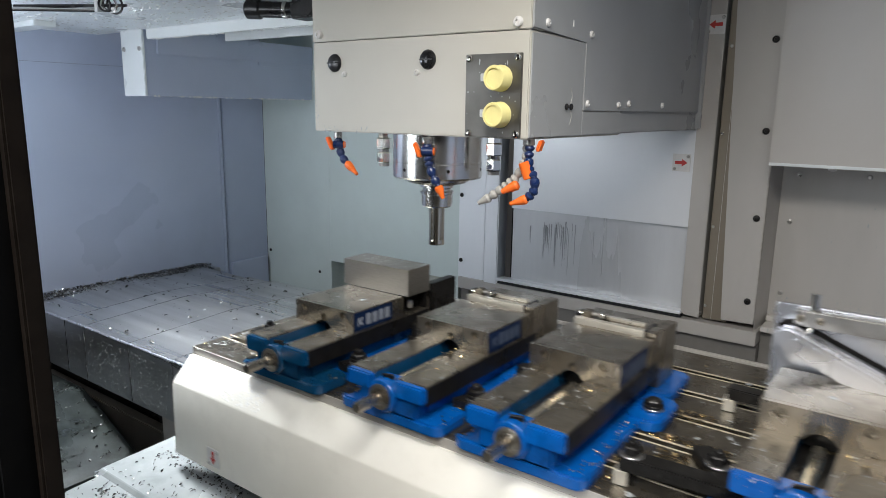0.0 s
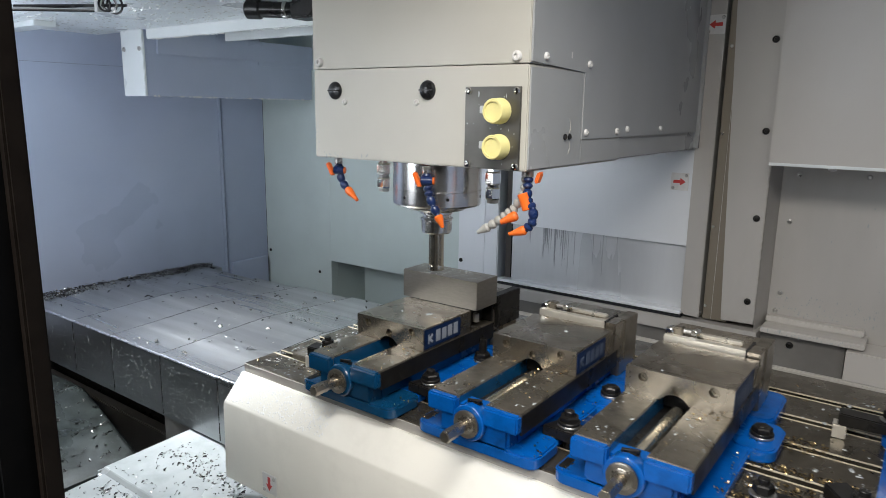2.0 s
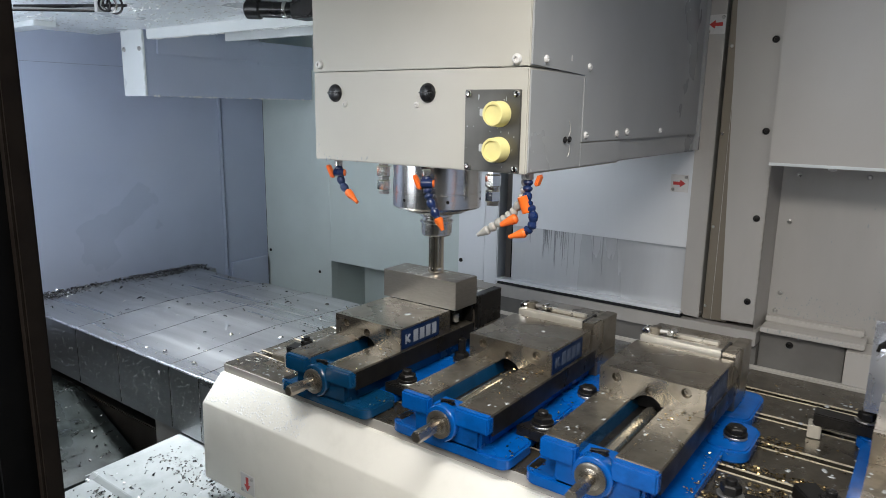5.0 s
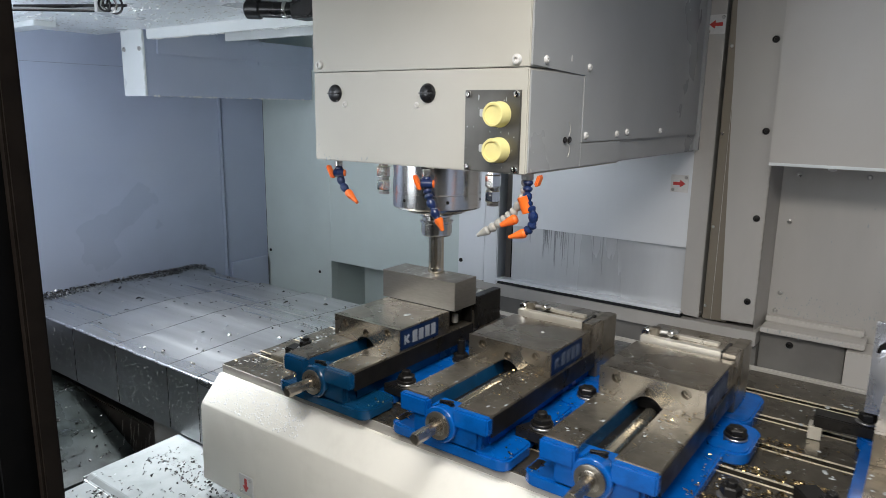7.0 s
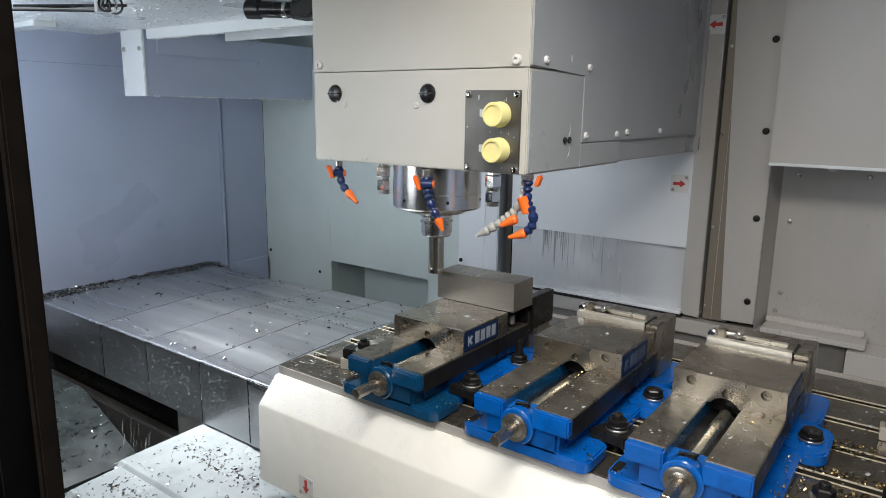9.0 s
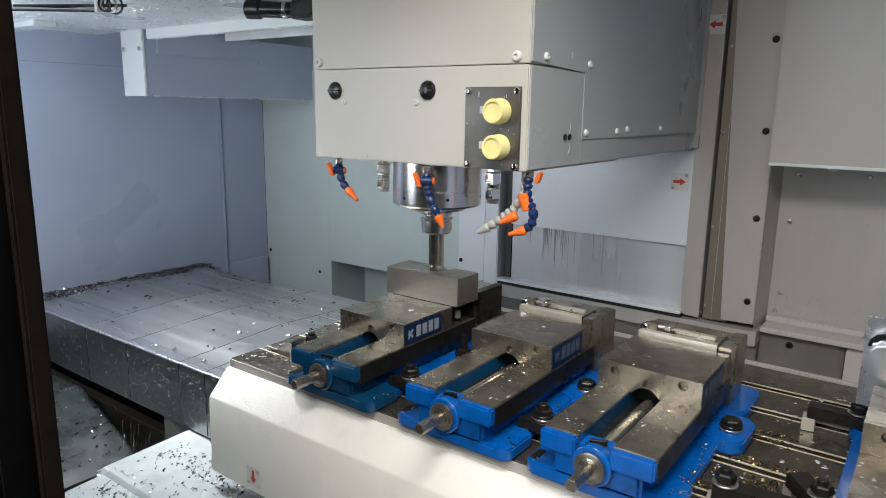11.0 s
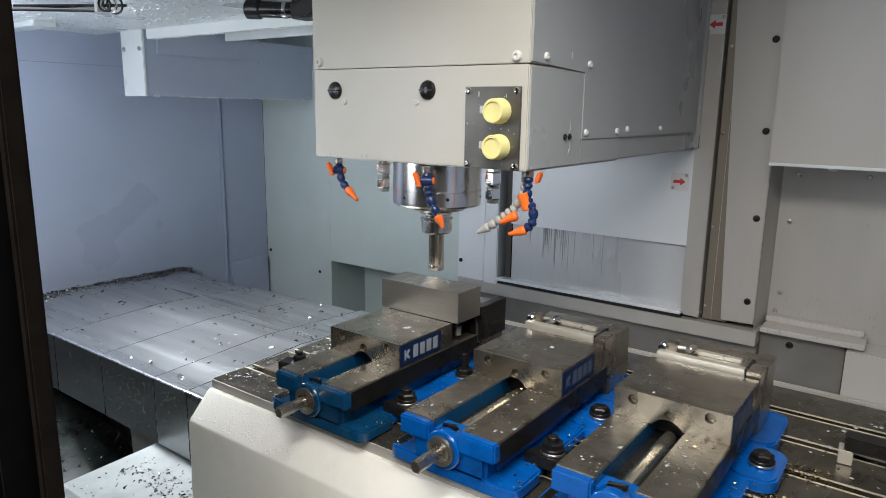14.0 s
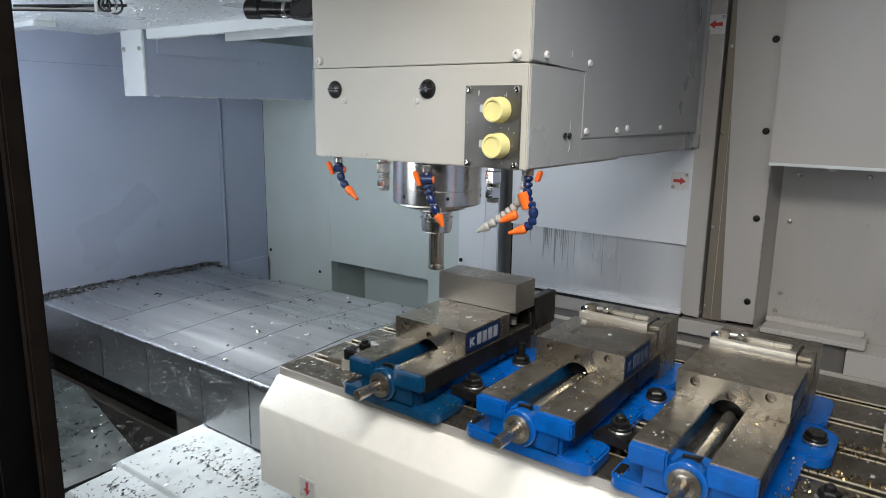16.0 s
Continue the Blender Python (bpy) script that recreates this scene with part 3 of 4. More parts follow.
sp = part("spindle_nose", lathe([(0.080, 0.385), (0.0835, 0.380), (0.0835, 0.3312), (0.0825, 0.3305), (0.0825, 0.3288), (0.0838, 0.328), (0.0838, 0.303), (0.081, 0.2995), (0.061, 0.2985),
                                 (0.060, 0.294), (0.054, 0.290), (0.038, 0.289), (0.036, 0.286)], pose(AX, AY, 0), 64), SPIN, head, "turned steel spindle nose")
for a in (200, 262, 320, 20):
    c, s = math.cos(radians(a)), math.sin(radians(a))
    part("dowel_hole", rod((AX + 0.083 * c, AY + 0.083 * s, 0.317), (AX + 0.0842 * c, AY + 0.0842 * s, 0.317), 0.003, 12), BLACKOX, sp)
th = part("tool_holder", lathe([(0.026, 0.041), (0.0318, 0.039), (0.0318, 0.033), (0.027, 0.030), (0.027, 0.0275), (0.0318, 0.0245), (0.0318, 0.021), (0.0285, 0.019), (0.0285, -0.002),
                                (0.0265, -0.0045), (0.012, -0.0045)], None, 48), SPIN, head, "polished steel tool holder", pose(AX, AY, 0.2485))
for a in range(8):
    t = radians(45 * a)
    part("flat", box(-0.003, 0.0279, 0.001, 0.003, 0.0292, 0.017, 0.0004), TOOL, th, "", pose(0, 0, 0, 0, 0, 45 * a))
pts = []
for a in range(40):
    t = 2 * math.pi * a / 40
    r = 0.0147 if a % 10 not in (0, 1) else 0.0122
    pts.append((r * math.cos(t), r * math.sin(t)))
part("end_mill", joined(prism(pts, "z", -0.068, -0.004), lathe([(0.0147, -0.0778), (0.0153, -0.077), (0.0153, -0.0705), (0.0148, -0.068)], None, 40)), TOOL, th, "bronze-tinted steel end mill")
for x in (-0.136, 0.121):
    ft = part("coolant_fitting", hexnut((x, 0.25, 0.380), (x, 0.25, 0.368), 0.011), NICKEL, head, "nickel pipe fitting")
    part("nut", hexnut((x, 0.25, 0.368), (x, 0.25, 0.346), 0.0155, 0.002), NICKEL, ft)
    part("neck", rod((x, 0.25, 0.346), (x, 0.25, 0.340), 0.010), STEEL, ft)
    part("nut", hexnut((x, 0.25, 0.340), (x, 0.25, 0.319), 0.0145, 0.002), NICKEL, ft)
    part("tip", rod((x, 0.25, 0.319), (x, 0.25, 0.312), 0.0105, 16, 0.001), STEEL, ft)


def bead_hose(pts, material, nozzle, mount=0.008, r=0.0080, label="", valve=True):
    """A jointed coolant hose: beads along a path and a tapered nozzle at its end."""
    host = part("coolant_hose", rod(pts[0], Vector(pts[0]) + Vector((0, 0, 0.012)), mount, 14, 0.001), STEEL, head, label)
    for p, q in zip(pts[:-2], pts[1:-1]):
        p, q = Vector(p), Vector(q)
        h = (q - p).length
        k = max(1, round(h / 0.0125))
        for i in range(k):
            a = p + (q - p) * i / k
            b = p + (q - p) * (i + 1.12) / k
            l = (b - a).length
            part("bead", lathe([(r * 0.62, 0), (r * 0.95, l * 0.16), (r * 1.02, l * 0.42), (r * 0.8, l * 0.7), (r * 0.55, l * 0.8), (r * 0.55, l)], along(a, b), 14), material, host)
    p, q = Vector(pts[-2]), Vector(pts[-1])
    l = (q - p).length
    part("nozzle", lathe([(r * 0.7, 0), (r * 1.0, l * 0.12), (r * 0.95, l * 0.3), (r * 0.45, l * 0.85), (r * 0.42, l), (r * 0.2, l)], along(p, q), 14), nozzle, host, "tapered plastic nozzle")
    if valve:
        v = Vector(pts[0]) + Vector((0.004, -0.004, -0.012))
        part("valve", rod(v + Vector((-0.008, -0.005, 0)), v + Vector((0.010, 0.005, 0.0)), 0.0078, 16, 0.001), NAVY, host, "navy plastic valve")
        part("valve_cap", rod(v + Vector((0.0095, 0.0048, 0)), v + Vector((0.0125, 0.0062, 0)), 0.0068, 16, 0.001), ORANGE, host, "orange plastic valve cap")
        part("valve_handle", box(-0.003, -0.012, -0.011, 0.003, 0.004, 0.016, 0.002), ORANGE, host, "", pose(v.x - 0.012, v.y - 0.006, v.z, 0, -25, 20))
    return host


bead_hose([(-0.203, 0.19, 0.366), (-0.200, 0.19, 0.346), (-0.191, 0.188, 0.330), (-0.176, 0.186, 0.319), (-0.144, 0.18, 0.300)], NAVY, ORANGE, label="navy jointed coolant hose with orange nozzle")
bead_hose([(0.046, 0.152, 0.366), (0.050, 0.150, 0.345), (0.057, 0.148, 0.327), (0.066, 0.147, 0.311), (0.076, 0.147, 0.297), (0.085, 0.150, 0.276)], NAVY, ORANGE, label="navy jointed coolant hose with orange nozzle")
bead_hose([(0.226, 0.19, 0.370), (0.226, 0.188, 0.350), (0.228, 0.185, 0.334), (0.241, 0.182, 0.320), (0.244, 0.180, 0.302), (0.232, 0.178, 0.286), (0.204, 0.172, 0.276)], NAVY, ORANGE,
          label="navy jointed coolant hose curling round the nozzle", valve=False)
bead_hose([(0.219, 0.195, 0.370), (0.218, 0.193, 0.345), (0.204, 0.19, 0.318), (0.180, 0.186, 0.298), (0.158, 0.183, 0.282), (0.137, 0.180, 0.270)], GREYPL, GREYPL, label="grey jointed coolant hose", valve=False)
part("nozzle", lathe([(0.006, 0), (0.0085, 0.004), (0.0075, 0.012), (0.004, 0.03), (0.003, 0.03)], along((0.214, 0.178, 0.308), (0.188, 0.170, 0.294)), 14), ORANGE, head, "orange plastic nozzle")
part("valve", rod((0.222, 0.178, 0.344), (0.231, 0.182, 0.318), 0.0085, 14, 0.001), ORANGE, head, "orange plastic valve")
part("valve_handle", box(-0.003, -0.010, -0.009, 0.003, 0.004, 0.010, 0.002), ORANGE, head, "", pose(0.246, 0.19, 0.370, 0, 20, 0))

slide = thing("slide_cover", "grey steel column cover sliding with the head", "machine cover")
part("sheet", box(-0.312, 1.0535, 0.125, 0.237, 1.062, 1.22, 0.001), PANEL, slide)
arrow_sign(slide, 0.203, 1.0515, 0.296, 0, 1.05)


# ---- table, way covers, vises: they ride on the saddle ----
table = thing("milling_table", "long steel milling table with T-slots and cream apron", "machine table")
TX0, TX1 = -0.205, 1.30
prof = [(0.027, -0.055), (0.027, -0.001), (0.028, 0.0)]
for c in (0.105, 0.210, 0.315, 0.420, 0.525):
    prof += [(c - 0.009, 0.0), (c - 0.009, -0.018), (c - 0.016, -0.018), (c - 0.016, -0.030), (c + 0.016, -0.030), (c + 0.016, -0.018), (c + 0.009, -0.018), (c + 0.009, 0.0)]
prof += [(0.632, 0.0), (0.633, -0.001), (0.633, -0.055)]
part("table_top", prism(prof, "x", TX0, TX1, 0.0012), TABLE, table)
# pale strips put the highlight of the slot edges in the colour
for c in (0.105, 0.210, 0.315, 0.420, 0.525):
    for e in (-0.0098, 0.0084):
        part("slot_edge", box(TX0, c + e - 0.0004, -0.001, TX1, c + e + 0.0026, 0.0007), EDGE, table, "pale strip for the slot edge's highlight")
part("rear_gutter", box(TX0, 0.633, -0.055, TX1, 0.70, -0.045), CREAM, table)
part("rear_lip", box(TX0, 0.66, -0.045, TX1, 0.672, -0.004, 0.002), WARM, table)
ap = [(0.0262, -0.017), (0.018, -0.017), (-0.022, -0.060), (-0.0255, -0.066), (-0.028, -0.215), (-0.022, -0.215), (0.0262, -0.03)]
apron = part("apron", prism(ap, "x", TX0 - 0.002, TX1, 0.0012), APRON, table, "cream painted folded apron")
splash = tagged(new("drops", puddle_mesh("drops", [(-0.20, 0.05, -0.056, -0.002, 0.0, 1100, 0.0013)], SPLASH, 120)), kind="stuff")
splash.parent = apron
splash.matrix_basis = Matrix.Translation((0, 0.018, -0.0168)) @ Matrix(((1, 0, 0, 0), (0, 0.681, -0.732, 0), (0, 0.732, 0.681, 0), (0, 0, 0, 1)))
part("front_strip", box(TX0, 0.0246, -0.0165, TX1, 0.0268, -0.0015), WARM, table, "bright front edge of the table")
arrow_sign(apron, -0.077, -0.0275, -0.183, 270, 0.85)
for x in (-0.19, 0.14, 0.47, 0.8):
    screw_head(apron, (x, 0.0262, -0.006), (0, -1, 0), 0.004, STEEL)


def vise_at(x, y, jaw, name, label, stop=True, load=0.0):
    """A milling vise; jaw is the movable jaw's front, y from the ways' front end."""
    v = thing("milling_vise", label, "vise", "vises on the table", at=pose(x, y, 0))
    W, B = 0.1524, 0.076
    # casting
    def foot(x0, x1, y0, y1, r, z0, z1):
        pts = []
        for cx, cy, a0 in ((x1 - r, y0 + r, -90), (x1 - r, y1 - r, 0), (x0 + r, y1 - r, 90), (x0 + r, y0 + r, 180)):
            for a in range(5):
                t = radians(a0 + 22.5 * a)
                pts.append((cx + r * math.cos(t), cy + r * math.sin(t)))
        return prism(pts, "z", z0, z1, 0.003)
    paint = BLUEDARK if load else BLUE
    body = part("body", joined(box(0.014, 0.030, 0.0175, 0.138, 0.43, 0.050, 0.004), box(0.017, 0.009, 0.012, 0.135, 0.050, 0.0635, 0.005)), paint, v, "blue painted vise casting")
    for x0, x1 in ((0.0, 0.049), (0.096, W)):
        part("way_support", joined(box(x0, 0.0005, 0.048, x1, 0.024, B - 0.0015, 0.0025), box(x0 + 0.004, 0.012, 0.045, x1 - 0.004, 0.35, 0.058, 0.002)), paint, v)
    part("screw_boss", lathe([(0.0255, 0), (0.0268, 0.0015), (0.0268, 0.020), (0.025, 0.023)], along((0.073, -0.0008, 0.0445), (0.073, 0.02, 0.0445)), 32), paint, v)
    part("base_plate", foot(-0.018, 0.172, 0.012, 0.455, 0.02, 0.0005, 0.0172), BLUE, v)
    part("front_foot", foot(-0.026, 0.180, 0.006, 0.085, 0.016, 0.0008, 0.0195), paint, v)
    part("rear_foot", foot(-0.026, 0.180, 0.335, 0.462, 0.02, 0.0008, 0.0205), BLUE, v)
    part("lug", foot(0.140, 0.202, 0.225, 0.330, 0.022, 0.0006, 0.0205), BLUE, v)
    # black plate that paints the shade on the way's right side
    part("way_side", box(W - 0.002, 0.0135, 0.044, W + 0.0008, 0.345, 0.0735), BLACKOX, v, "side of the way, blackened for its shade")
    # channel walls and floor are darkened: the recess shade is put in the colour
    part("way_side", box(0.047, 0.0135, 0.030, 0.0495, 0.345, 0.0735), BLUEDARK, v)
    part("way_side", box(0.0955, 0.0135, 0.030, 0.098, 0.345, 0.0735), BLUEDARK, v)
    part("channel", box(0.0495, 0.024, 0.0505, 0.0955, 0.345, 0.0515), BLACKOX, v, "screw channel floor, darkened for its shade")
    for x0, x1 in ((0.0, 0.049), (0.096, W)):
        part("way", box(x0, 0.011, 0.056, x1, 0.36, B, 0.0012), WAY, v, "dark oiled steel way")
    # flush black patch: the slot's shaded depth is put in the colour
    part("slot", box(-0.022, 0.016, 0.006, -0.010, 0.045, 0.0199), BLACKOX, body)
    # screw
    part("screw_collar", lathe([(0.012, 0), (0.0165, 0.001), (0.0150, 0.002), (0.0150, 0.0060), (0.0118, 0.0075)], along((0.073, 0.0, 0.0445), (0.073, -0.02, 0.0445)), 32), JAW, v, "worn steel collar")
    part("screw_ring", lathe([(0.0205, 0), (0.0205, 0.003), (0.018, 0.004)], along((0.073, -0.0025, 0.0445), (0.073, -0.02, 0.0445)), 32), WAY, v, "dull steel washer")
    part("screw_end", joined(rod((0.073, -0.008, 0.0445), (0.073, -0.030, 0.0445), 0.0082, 20), hexnut((0.073, -0.028, 0.0445), (0.073, -0.056, 0.0445), 0.0090, 0.0012)), JAW, v, "hexagon screw end")
    part("lead_screw", rod((0.073, 0.022, 0.0545), (0.073, jaw + 0.02, 0.0545), 0.0090, 20), SCREW, v, "bright steel lead screw")
    part("bracket", joined(box(0.062, 0.013, 0.068, 0.086, 0.021, 0.0735, 0.002), rod((0.064, 0.014, 0.0735), (0.084, 0.017, 0.0755), 0.0020, 10), rod((0.082, 0.016, 0.072), (0.087, 0.013, 0.078), 0.0018, 8)), BLACKOX, v, "small black spring clip")
    # movable jaw with a bridge over the screw and three counterbored holes in its front
    n = 14
    zc, r = 0.064, 0.0235
    a0 = math.asin((B - zc) / r)
    arc = []
    for i in range(n + 1):
        t = a0 + (math.pi - 2 * a0) * i / n
        arc.append((0.0735 + r * math.cos(t), zc + r * math.sin(t)))
    pts = [(0.0, B + 0.0003), (0.0, 0.116), (W, 0.116), (W, B + 0.0003)] + arc
    holes = [(0.0262, 0.1035, 0.0072), (0.0760, 0.0945, 0.0072), (0.1262, 0.1055, 0.0072)]
    mj = part("movable_jaw", joined(prism(pts, "y", jaw + 0.0085, jaw + 0.143, 0.0008), drilled(pts, holes, jaw, jaw + 0.0085, 0.0009)), JAW, v, "ground steel movable jaw")
    for hx, hz, hr in holes:
        part("socket_screw", lathe([(0.0058, 0), (0.0058, 0.002), (0.0052, 0.0028), (0.0030, 0.0028), (0.0028, 0.0006)], along((hx, jaw + 0.0084, hz), (hx, jaw - 0.02, hz)), 16), WAY, mj, "socket screw deep in its counterbore")
    part("bridge", box(0.05, jaw + 0.03, 0.056, 0.095, jaw + 0.13, 0.080), BLACKOX, mj)
    lb = part("label", box(W, jaw + 0.002, 0.0795, W + 0.0010, jaw + 0.108, 0.1135, 0.0003), LABELB, mj, "dark blue enamel label with pale bars")
    y0 = jaw + 0.012
    part("mark", prism([(y0, 0.087), (y0 + 0.003, 0.087), (y0 + 0.003, 0.093), (y0 + 0.011, 0.087), (y0 + 0.014, 0.090), (y0 + 0.008, 0.0955), (y0 + 0.014, 0.101), (y0 + 0.011, 0.104), (y0 + 0.003, 0.098),
                        (y0 + 0.003, 0.104), (y0, 0.104)], "x", W + 0.0008, W + 0.0014), LABELW if load else LABELDIM, lb)
    for i, hgt in enumerate((1, 0.96, 1, 0.98)):
        y1 = jaw + 0.034 + 0.0175 * i
        part("bar", box(W + 0.0008, y1, 0.086, W + 0.0014, y1 + 0.0125, 0.086 + 0.021 * hgt, 0), LABELW if load else LABELDIM, lb)
    # fixed jaw
    fy = 0.3365
    if load:
        part("fixed_jaw", joined(box(0.0, fy + 0.006, 0.058, W, 0.430, 0.1195, 0.0015), box(0.0, fy + 0.02, 0.02, W, 0.436, 0.06, 0.002)), JAW, v, "ground steel fixed jaw")
        part("jaw_plate", box(0.0, fy - 0.0005, 0.077, W, fy + 0.0055, 0.1185, 0.0008), BLACKOX, v, "dark jaw plate")
        part("jaw_plate", box(0.0, jaw + 0.1432, 0.077, W, jaw + 0.1437, 0.1155), BLACKOX, v)
        part("rear_cap", box(W - 0.012, fy + 0.012, 0.062, W + 0.006, 0.435, 0.1265, 0.001), BLACKOX, v, "dark steel end plate")
        # added black block that fills the dark gap between the jaws
        part("gap_filler", box(0.004, jaw + 0.1445, 0.0765, W - 0.020, fy - 0.001, 0.1162, 0.001), BLACKOX, v, "black filler in the dark gap under the block")
        part("spring", rod((W - 0.012, 0.300, 0.084), (W - 0.012, 0.300, 0.100), 0.006, 12), BRASS, v)
    else:
        part("fixed_jaw", joined(box(0.0, fy + 0.010, 0.058, W, 0.435, 0.1180, 0.0015), box(0.0, fy + 0.02, 0.02, W, 0.438, 0.06, 0.002)), JAW, v, "ground steel fixed jaw")
        part("jaw_plate", box(0.004, fy - 0.004, 0.077, W - 0.022, fy + 0.0095, 0.1240, 0.0008), BRASS, v, "pale worn jaw plate")
        part("jaw_block", box(W - 0.019, fy - 0.006, 0.072, W, fy + 0.035, 0.1235, 0.001), JAW, v)
        part("jaw_slot", box(W - 0.0225, fy - 0.002, 0.075, W - 0.0185, fy + 0.05, 0.1242), BLACKOX, v)
        part("jaw_bar", box(0.035, fy + 0.035, 0.118, W - 0.035, fy + 0.047, 0.1235, 0.001), BRASS, v)
        part("jaw_block", box(W - 0.018, fy + 0.036, 0.06, W + 0.002, 0.430, 0.1215, 0.001), WAY, v)
    if stop:
        st = part("work_stop", rod((0.004, 0.352, 0.128), (0.050, 0.356, 0.130), 0.0045, 12, 0.001), STEEL, v, "small steel work stop")
        part("knob", rod((0.010, 0.338, 0.128), (0.012, 0.356, 0.129), 0.0075, 14, 0.002), CHROME, st)
        part("clamp_block", box(0.014, 0.345, 0.118, 0.030, 0.362, 0.136, 0.002), WAY, st)
        part("thumb_screw", rod((0.046, 0.350, 0.129), (0.050, 0.366, 0.129), 0.006, 12, 0.001), CHROME, st)
    return v


VX = (0.0, 0.2528, 0.4839)
vises = [vise_at(VX[0], 0.0, 0.1222, "a", "dark blue milling vise clamping an aluminium block", False, 1.0),
         vise_at(VX[1], 0.003, 0.1795, "b", "blue milling vise, empty, with bright lead screw showing"),
         vise_at(VX[2], 0.001, 0.1820, "c", "blue milling vise, empty, jaw wet with coolant"),
         vise_at(0.826, 0.046, 0.138, "d", "blue milling vise holding a bright fixture plate", False)]

block = tagged(part("workpiece", box(-0.011, 0.2660, 0.1165, 0.1635, 0.3362, 0.1705, 0.0006), ALU), "rectangular aluminium block with freshly milled top", "workpiece")
tagged(part("coolant_film", bmesh.new(), DROP, block), kind="stuff").data = puddle_mesh("coolant_film", [(0.02, 0.135, 0.276, 0.328, 0.1705, 3, 0.005), (0.01, 0.145, 0.272, 0.332, 0.1705, 22, 0.0016)], DROP, 90)


rnd = random.Random(91)
swirl = bmesh.new()
for k in range(60):
    cx, cy, r, a0, span = rnd.uniform(-0.05, 0.16), rnd.uniform(0.27, 0.33), rnd.uniform(0.03, 0.10), rnd.uniform(0, 6.28), rnd.uniform(0.5, 1.4)
    w, ring = rnd.uniform(0.0002, 0.0007), []
    for q in range(13):
        a = a0 + span * q / 12
        c, d, e = math.cos(a), math.sin(a), w * math.sin(math.pi * q / 12) + 0.0001
        p = [(cx + (r + g) * c, cy + (r + g) * d) for g in (-e, e)]
        if all(-0.009 < x < 0.161 and 0.268 < y < 0.334 for x, y in p):
            ring.append([swirl.verts.new((x, y, 0.17065 + 0.0001 * (k % 3))) for x, y in p])
        else:
            ring.append(None)
    for m, n in zip(ring, ring[1:]):
        if m and n:
            swirl.faces.new((m[0], m[1], n[1], n[0]))
tagged(part("coolant_swirl", swirl, SPLASH, block, "milky coolant swept in arcs by the cutter"), kind="stuff")


def clamp_at(x, y, turn, strap=True, tall=0.0):
    c = thing("table_clamp", "black stud, nut and washer clamping a vise", "clamp", "clamps on the table", at=pose(x, y, 0.0, 0, 0, turn))
    z = 0.0335 if strap else 0.021
    part("washer", rod((0, 0, z), (0, 0, z + 0.004), 0.0165, 20, 0.001), STEEL, c, "bright washer rim")
    part("nut", joined(hexnut((0, 0, z + 0.004), (0, 0, z + 0.017), 0.0145, 0.002), rod((0, 0, z + 0.004), (0, 0, z + 0.009), 0.0165, 20, 0.001)), BLACKOX, c)
    part("stud", rod((0, 0, 0.0), (0, 0, z + 0.024 + tall), 0.0075, 14, 0.001), BLACKOX, c)
    if strap:
        part("strap", prism([(-0.030, -0.024), (0.024, -0.020), (0.028, 0.016), (-0.022, 0.018)], "z", 0.0176, 0.0335, 0.0015), BLACKOX, c, "black steel strap")
    return c


riders = [table, block] + vises
for vx in VX:
    riders.append(clamp_at(vx + 0.176, 0.272, 20, False, 0.020 if vx == 0 else -0.006))
    if vx < 0.4:
        riders.append(clamp_at(vx + 0.181, 0.106, -8, True))
    riders.append(clamp_at(vx - 0.017, 0.40, 90, False))


def strap_clamp(x, y, turn, l=0.085, off=0.0, label="black strap clamp on a pale step block"):
    c = thing("strap_clamp", label, "clamp", "strap clamps on the table", at=pose(x, y, 0.0, 0, 0, turn))
    part("strap", joined(prism([(-l / 2, 0.022), (l / 2 - 0.012, 0.022), (l / 2, 0.030), (l / 2, 0.038), (-l / 2, 0.042)], "y", -0.015, 0.015, 0.002)), BLACKOX, c)
    part("washer", rod((off, 0, 0.0405), (off, 0, 0.0435), 0.0155, 20, 0.001), STEEL, c)
    part("nut", hexnut((off, 0, 0.0435), (off, 0, 0.056), 0.0125, 0.002), BLACKOX, c)
    part("stud", rod((off, 0, 0.0), (off, 0, 0.062), 0.0065, 14, 0.001), BLACKOX, c)
    part("step_block", box(-l / 2 - 0.006, -0.013, 0.0006, -l / 2 + 0.012, 0.013, 0.0215, 0.001), BRASS, c, "pale brass step block")
    part("toe", box(l / 2 - 0.012, -0.012, 0.0006, l / 2, 0.012, 0.030, 0.001), BLACKOX, c)
    return c


riders += [strap_clamp(-0.060, 0.105, 12, 0.075), strap_clamp(0.790, 0.400, 4, 0.095, 0.02), strap_clamp(0.752, 0.078, 6, 0.130, -0.052), strap_clamp(0.798, 0.115, -52, 0.105, 0.0)]
sub = thing("setup_bar", "oily steel bar lying on the table", "bar")
part("bar", box(-0.150, 0.095, 0.0005, -0.030, 0.190, 0.012, 0.0015), WAY, sub)
part("bar_top", box(-0.120, 0.160, 0.0125, -0.012, 0.215, 0.022, 0.0015), WAY, sub)
part("stop", box(-0.085, 0.105, 0.0125, -0.055, 0.130, 0.034, 0.002), BLACKOX, sub)
part("stop_pin", rod((-0.055, 0.118, 0.034), (-0.030, 0.135, 0.044), 0.006, 12, 0.001), CHROME, sub)
riders.append(sub)
fx = thing("fixture_plate", "bright steel fixture plate with clamp handle in a vise", "fixture")
part("plate", box(0.806, 0.342, 0.078, 1.02, 0.352, 0.209, 0.001), FIXPLATE, fx)
part("bracket", box(0.835, 0.326, 0.182, 0.985, 0.342, 0.206, 0.002), STEEL, fx)
for x in (0.842, 0.868):
    screw_head(fx, (x, 0.326, 0.194), (0, -1, 0), 0.0056, WAY)
